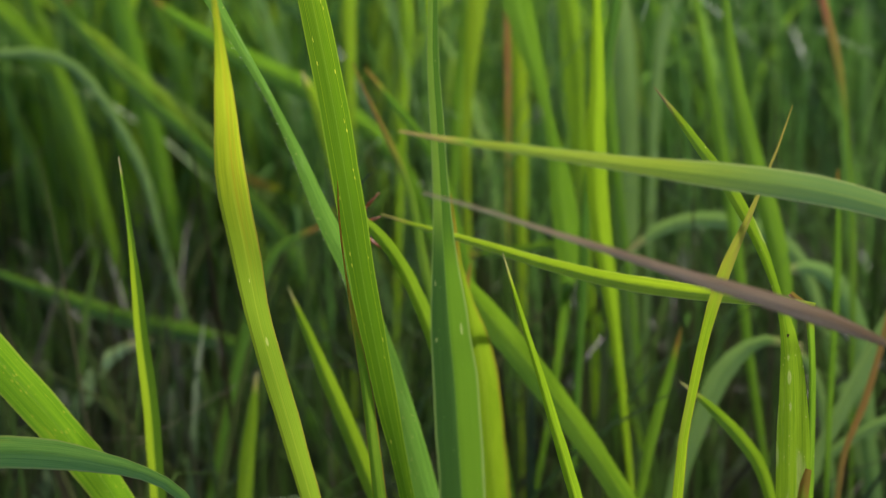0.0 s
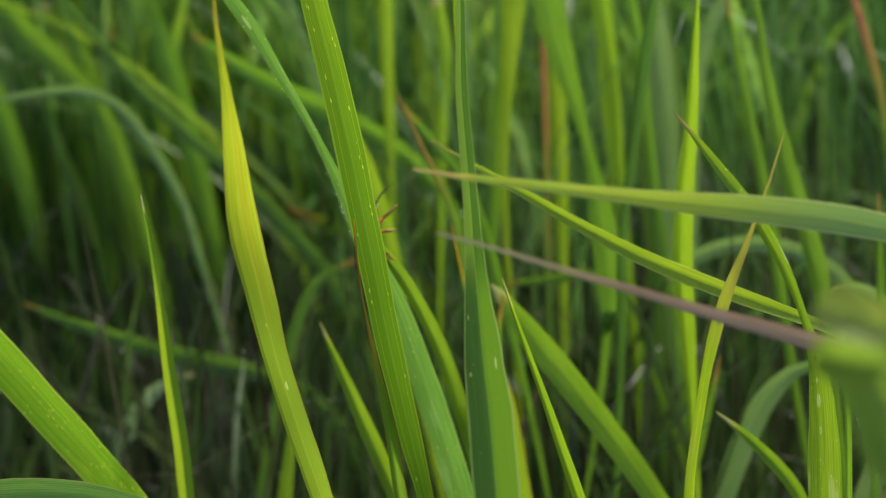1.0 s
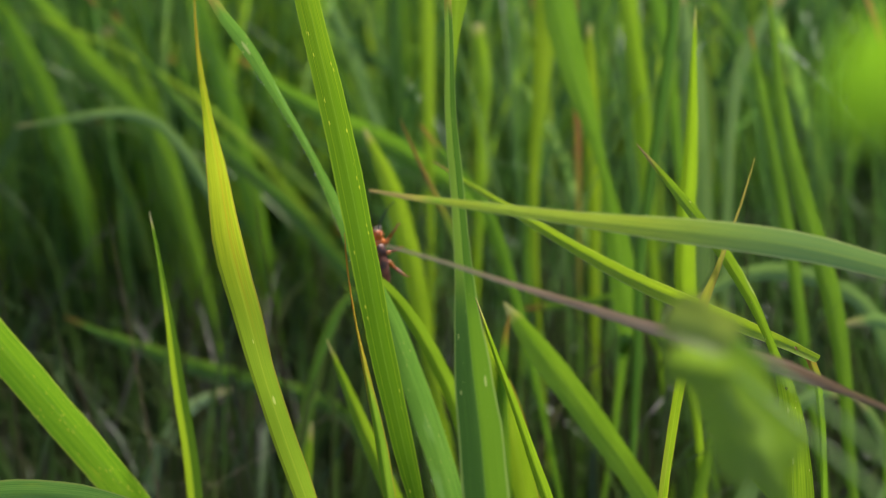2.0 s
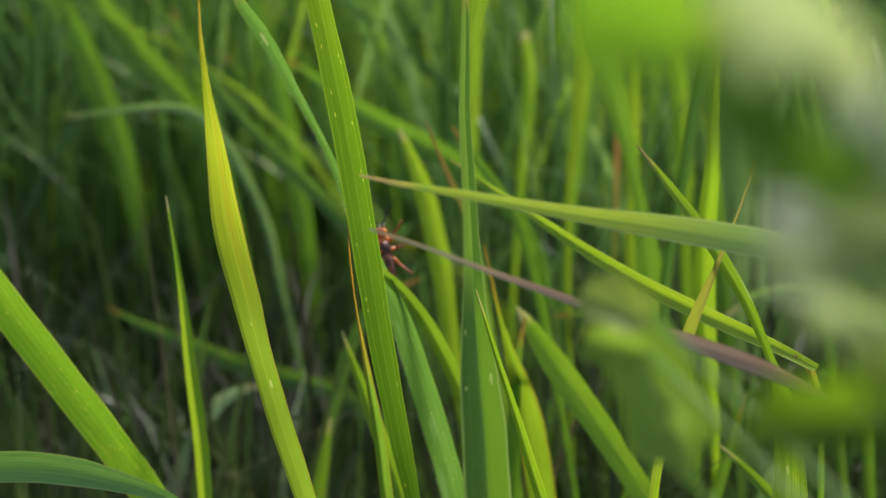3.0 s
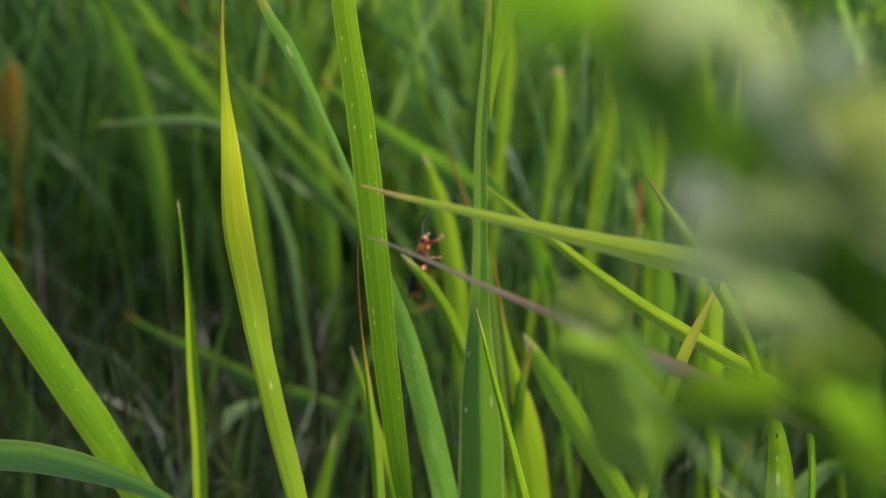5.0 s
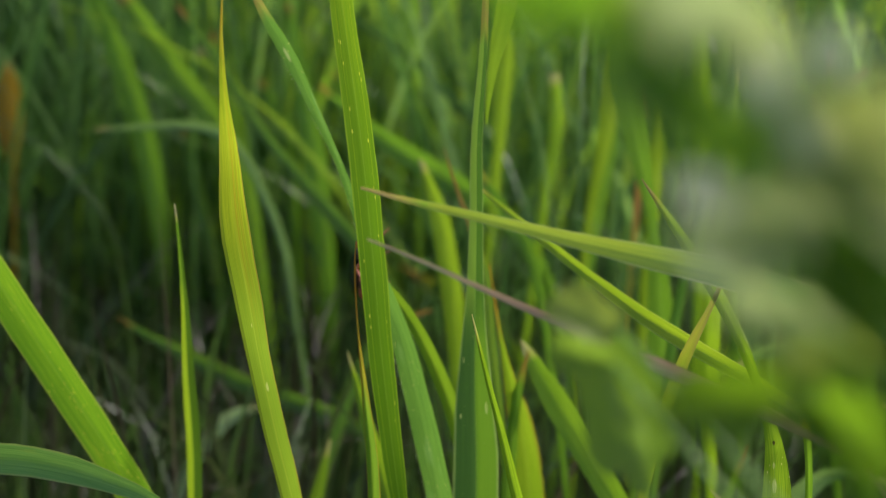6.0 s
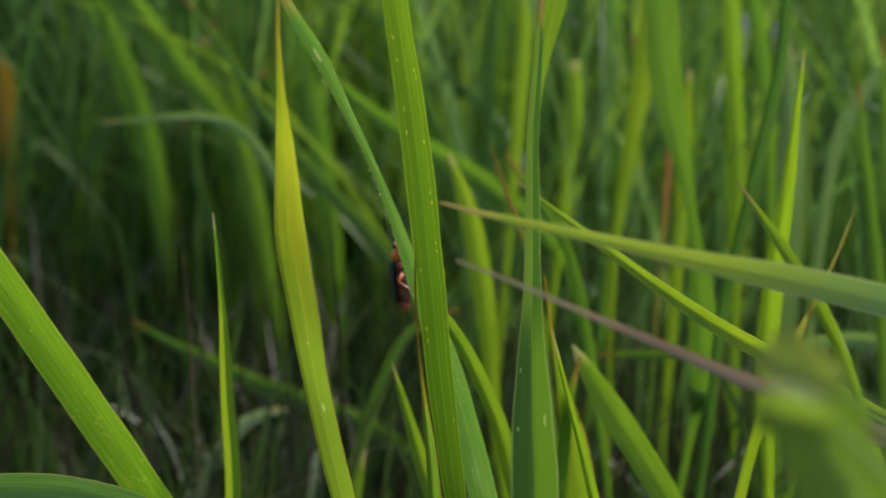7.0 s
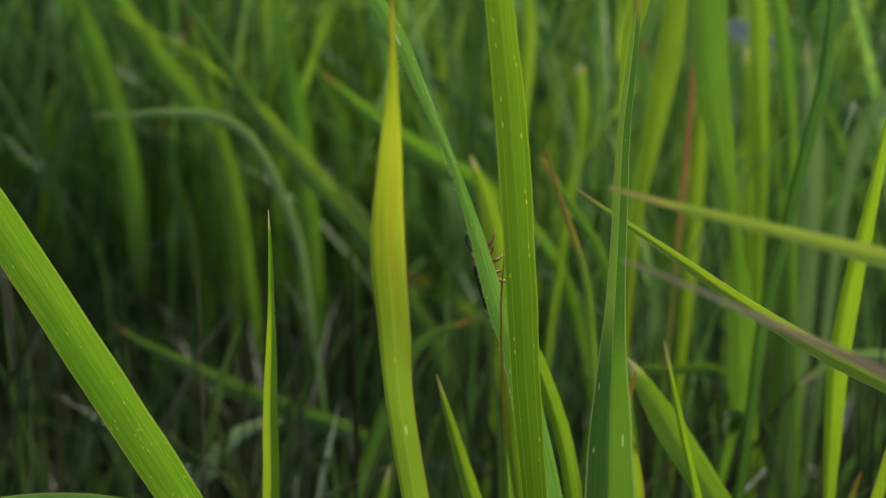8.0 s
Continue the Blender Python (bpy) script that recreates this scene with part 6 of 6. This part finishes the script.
    sway("hairy", [(0, 0.22, -0.59, -0.32), (0.5, -0.2, 0.63, 0.36), (1, 0.14, 0.22, 0.12), (1.5, -0.58, 0.09, 0.02), (3, -0.04, 0.05, 0.02), (3.5, -0.01, 0.01, 0.01), (4, 0.02, -0, 0.01), (4.5, -0.1, 0.09, 0.03), (6, -0.07, 0.12, 0.06), (6.5, -0.13, 0.07, -0.01), (7, 0.65, -0.4, -0.18), (7.4, 0.26, -0.32, -0.2), (7.5, -0.08, -0.22, -0.12), (8, -0.08, -0.22, -0.12)])
    sway("low", [(0, -0.09, 0.01, 0.01), (0.5, 0.07, -0.08, -0.01), (1, 0.02, 0.02, -0.01), (1.5, 0.34, -0.03, 0.1), (7, -0.14, 0.15, -0.2), (7.4, -0.31, -0.01, -0.03), (7.5, -0.09, 0.05, -0.02), (8, -0.09, 0.05, -0.02)])
    sway("centre", [(0, -0.09, 0.02, -0.06), (0.5, -0.76, -0.12, -0.16), (1, -0.13, -0.2, -0.04), (1.5, -0.04, 0.18, 0.11), (3, 0.33, -0.06, -0), (3.5, 0.05, -0.04, -0.01), (4, 0.31, 0.07, 0.2), (4.5, 0.16, 0.09, 0.14), (6, 0.09, 0.1, 0.06), (6.5, 0.04, 0.06, 0.02), (7, -0.18, -0.02, -0.21), (7.4, -0.37, 0.39, 0.07), (7.5, -0.29, 0.12, 0.08), (8, -0.29, 0.12, 0.08)])
    sway("redtip", [(0, 0.22, 0.08, 0.05), (0.5, 0.44, -0.17, -0.08), (1, 0.43, -0.14, -0.12), (1.5, -0.19, 0.04, 0), (3, -0.32, -0.14, -0.13), (3.5, 0.02, 0.01, 0.01), (4.5, 0.06, -0.04, -0.02), (6.5, -0.14, -0.01, -0.03), (7, -0.4, -0, -0.03), (7.4, -0.39, 0.12, 0.07), (7.5, 0.14, -0.06, -0.02), (8, 0.14, -0.06, -0.02)])
    sway("b8", [(0, 0.8, -0.55, 0.31), (0.5, 0.74, 0.57, 0.19), (1, 0.21, 0.35, 0.04), (1.5, 0.5, -0.13, 0.17), (3, 0.72, -0.5, 0.28), (3.5, 0.64, -0.63, 0.26), (4, 1.08, -0.64, 0.41), (4.5, 0.83, -0.53, 0.32), (6, 0.98, -0.48, 0.36), (6.5, 0.75, -0.51, 0.29), (7, 0.09, -0.12, 0.04), (7.3, -0, -0, -0), (7.5, 0.53, 0.21, 0.16), (8, 0.53, 0.21, 0.16)])
    sway("b10", [(0, 0.29, -0.23, -0.1), (0.5, 1.1, -0.58, -0.38), (1, 0.52, -0.05, -0.21), (1.5, 0.59, -0.58, -0.19), (7, 0.4, -0.42, -0.13), (7.3, -0, -0, 0), (7.5, 0.22, 0.37, -0.12), (8, 0.22, 0.37, -0.12)])
    sway("b3", [(0, -0.78, -0.16, -0.67), (3, -0.78, -0.16, -0.67), (3.5, -0.68, -0.31, -0.62), (4, -1, -0.22, -0.86), (4.5, -1.09, -0.24, -0.94), (6, -1.23, -0.55, -1.12), (6.5, -1.44, -0.6, -1.31), (7, -0.42, 0.06, -0.33), (7.3, -0, -0, -0), (7.5, -0.96, -0.49, -0.89), (7.8, -0.79, 0.49, -0.55), (8, -0.79, 0.49, -0.55)])
    sway("b28", [(0, -0.52, 0.15, -0.71), (0.5, -0.52, 0.15, -0.71), (1, -0.05, 0.19, -0.01), (1.5, 0.59, 0.42, 0.99), (3, -0.54, -0.22, -0.86), (3.5, 0, -0, 0), (4, 0.01, -0, 0.01), (4.5, 0.14, -0.06, 0.19), (6, 0.19, -0, 0.27), (6.5, 0.2, -0.01, 0.29), (7, -0.32, -0.15, -0.51), (7.3, 1.09, 0.64, 1.79), (7.5, 0.37, 0.28, 0.63), (7.8, 0.52, 0.07, 0.78), (8, 0.52, 0.07, 0.78)])
    sway("spotted", [(0, 0.53, -0.18, 0.24), (0.5, -0.89, 0.23, -0.65), (1, -0.09, 0.08, 0.19), (1.5, -0.26, 0.1, 0.04), (3, -0.37, 0.2, -0), (3.5, -0.02, 0.01, 0), (4, 0.12, -0.06, 0.03), (4.5, 0.05, -0.07, 0.02), (6, -0.21, 0.13, 0.23), (6.5, -0.04, -0.02, -0.21), (7, 0.31, -0.19, 0.05), (7.4, 0.29, -0.12, -0.15), (7.5, 0.11, -0.08, -0.11), (8, 0.11, -0.08, -0.11)])
    sway("bright", [(0, -6.44, -0.67, -6.45), (0.5, -5.04, -0.7, 0.44), (1, 0.06, 0.03, 0.04), (1.5, -0.18, -0.27, 0.62), (7, -0.2, -0.12, -0.26), (7.4, 0.4, 0.04, 0.08), (7.5, 0.31, 0.16, 0.22), (8, 0.31, 0.16, 0.22)])
    sway("diagonal", [(0, -0.53, -0.53, 0.94), (0.5, -0.63, -0.48, 0.69), (1, 0.03, 0.04, -0.12), (1.5, 0.33, 0.31, -0.47), (3.5, 0, -0.01, 0.01), (7.4, 0.12, 0.15, -0.24), (7.5, 0.11, 0.21, -0.42), (8, 0.11, 0.21, -0.42)])
    sway("ochre", [(0, 0.25, 0.28, 0.65), (1, -0.33, -0.51, -1.08), (3.5, -0.05, 0.03, 0.09), (4.5, -1.44, 0.05, -0.33), (6.5, -1.07, -0.05, -0.28), (7, -0.5, -0.01, -0.09), (7.4, 0.01, -0.05, -0), (8, 0.01, -0.05, -0)])
    sway("perch", [(0, 1.39, 0.99, 1.13), (0.5, -2.54, 0.71, 0.74), (1, -1.4, 0.1, 0.45), (1.5, -0.14, 0.2, 0.35), (3.5, 1.54, 0.18, 1.11), (4.35, 1.54, 0.18, 1.11), (4.5, 0.4, -0.54, -1.14), (4.6, 1.44, 0.24, 0.98), (4.7, -1.15, 2.03, 4), (5.2, -0.23, 0.41, 0.8), (6, -0.04, 0.02, 0), (6.5, 0.1, -0.11, -0.22), (7, 0.59, -0.23, -0.41), (7.4, 0.39, -0.08, -0.08), (7.5, -0.04, -0.02, -0.08), (8, -0.04, -0.02, -0.08)])


motions()
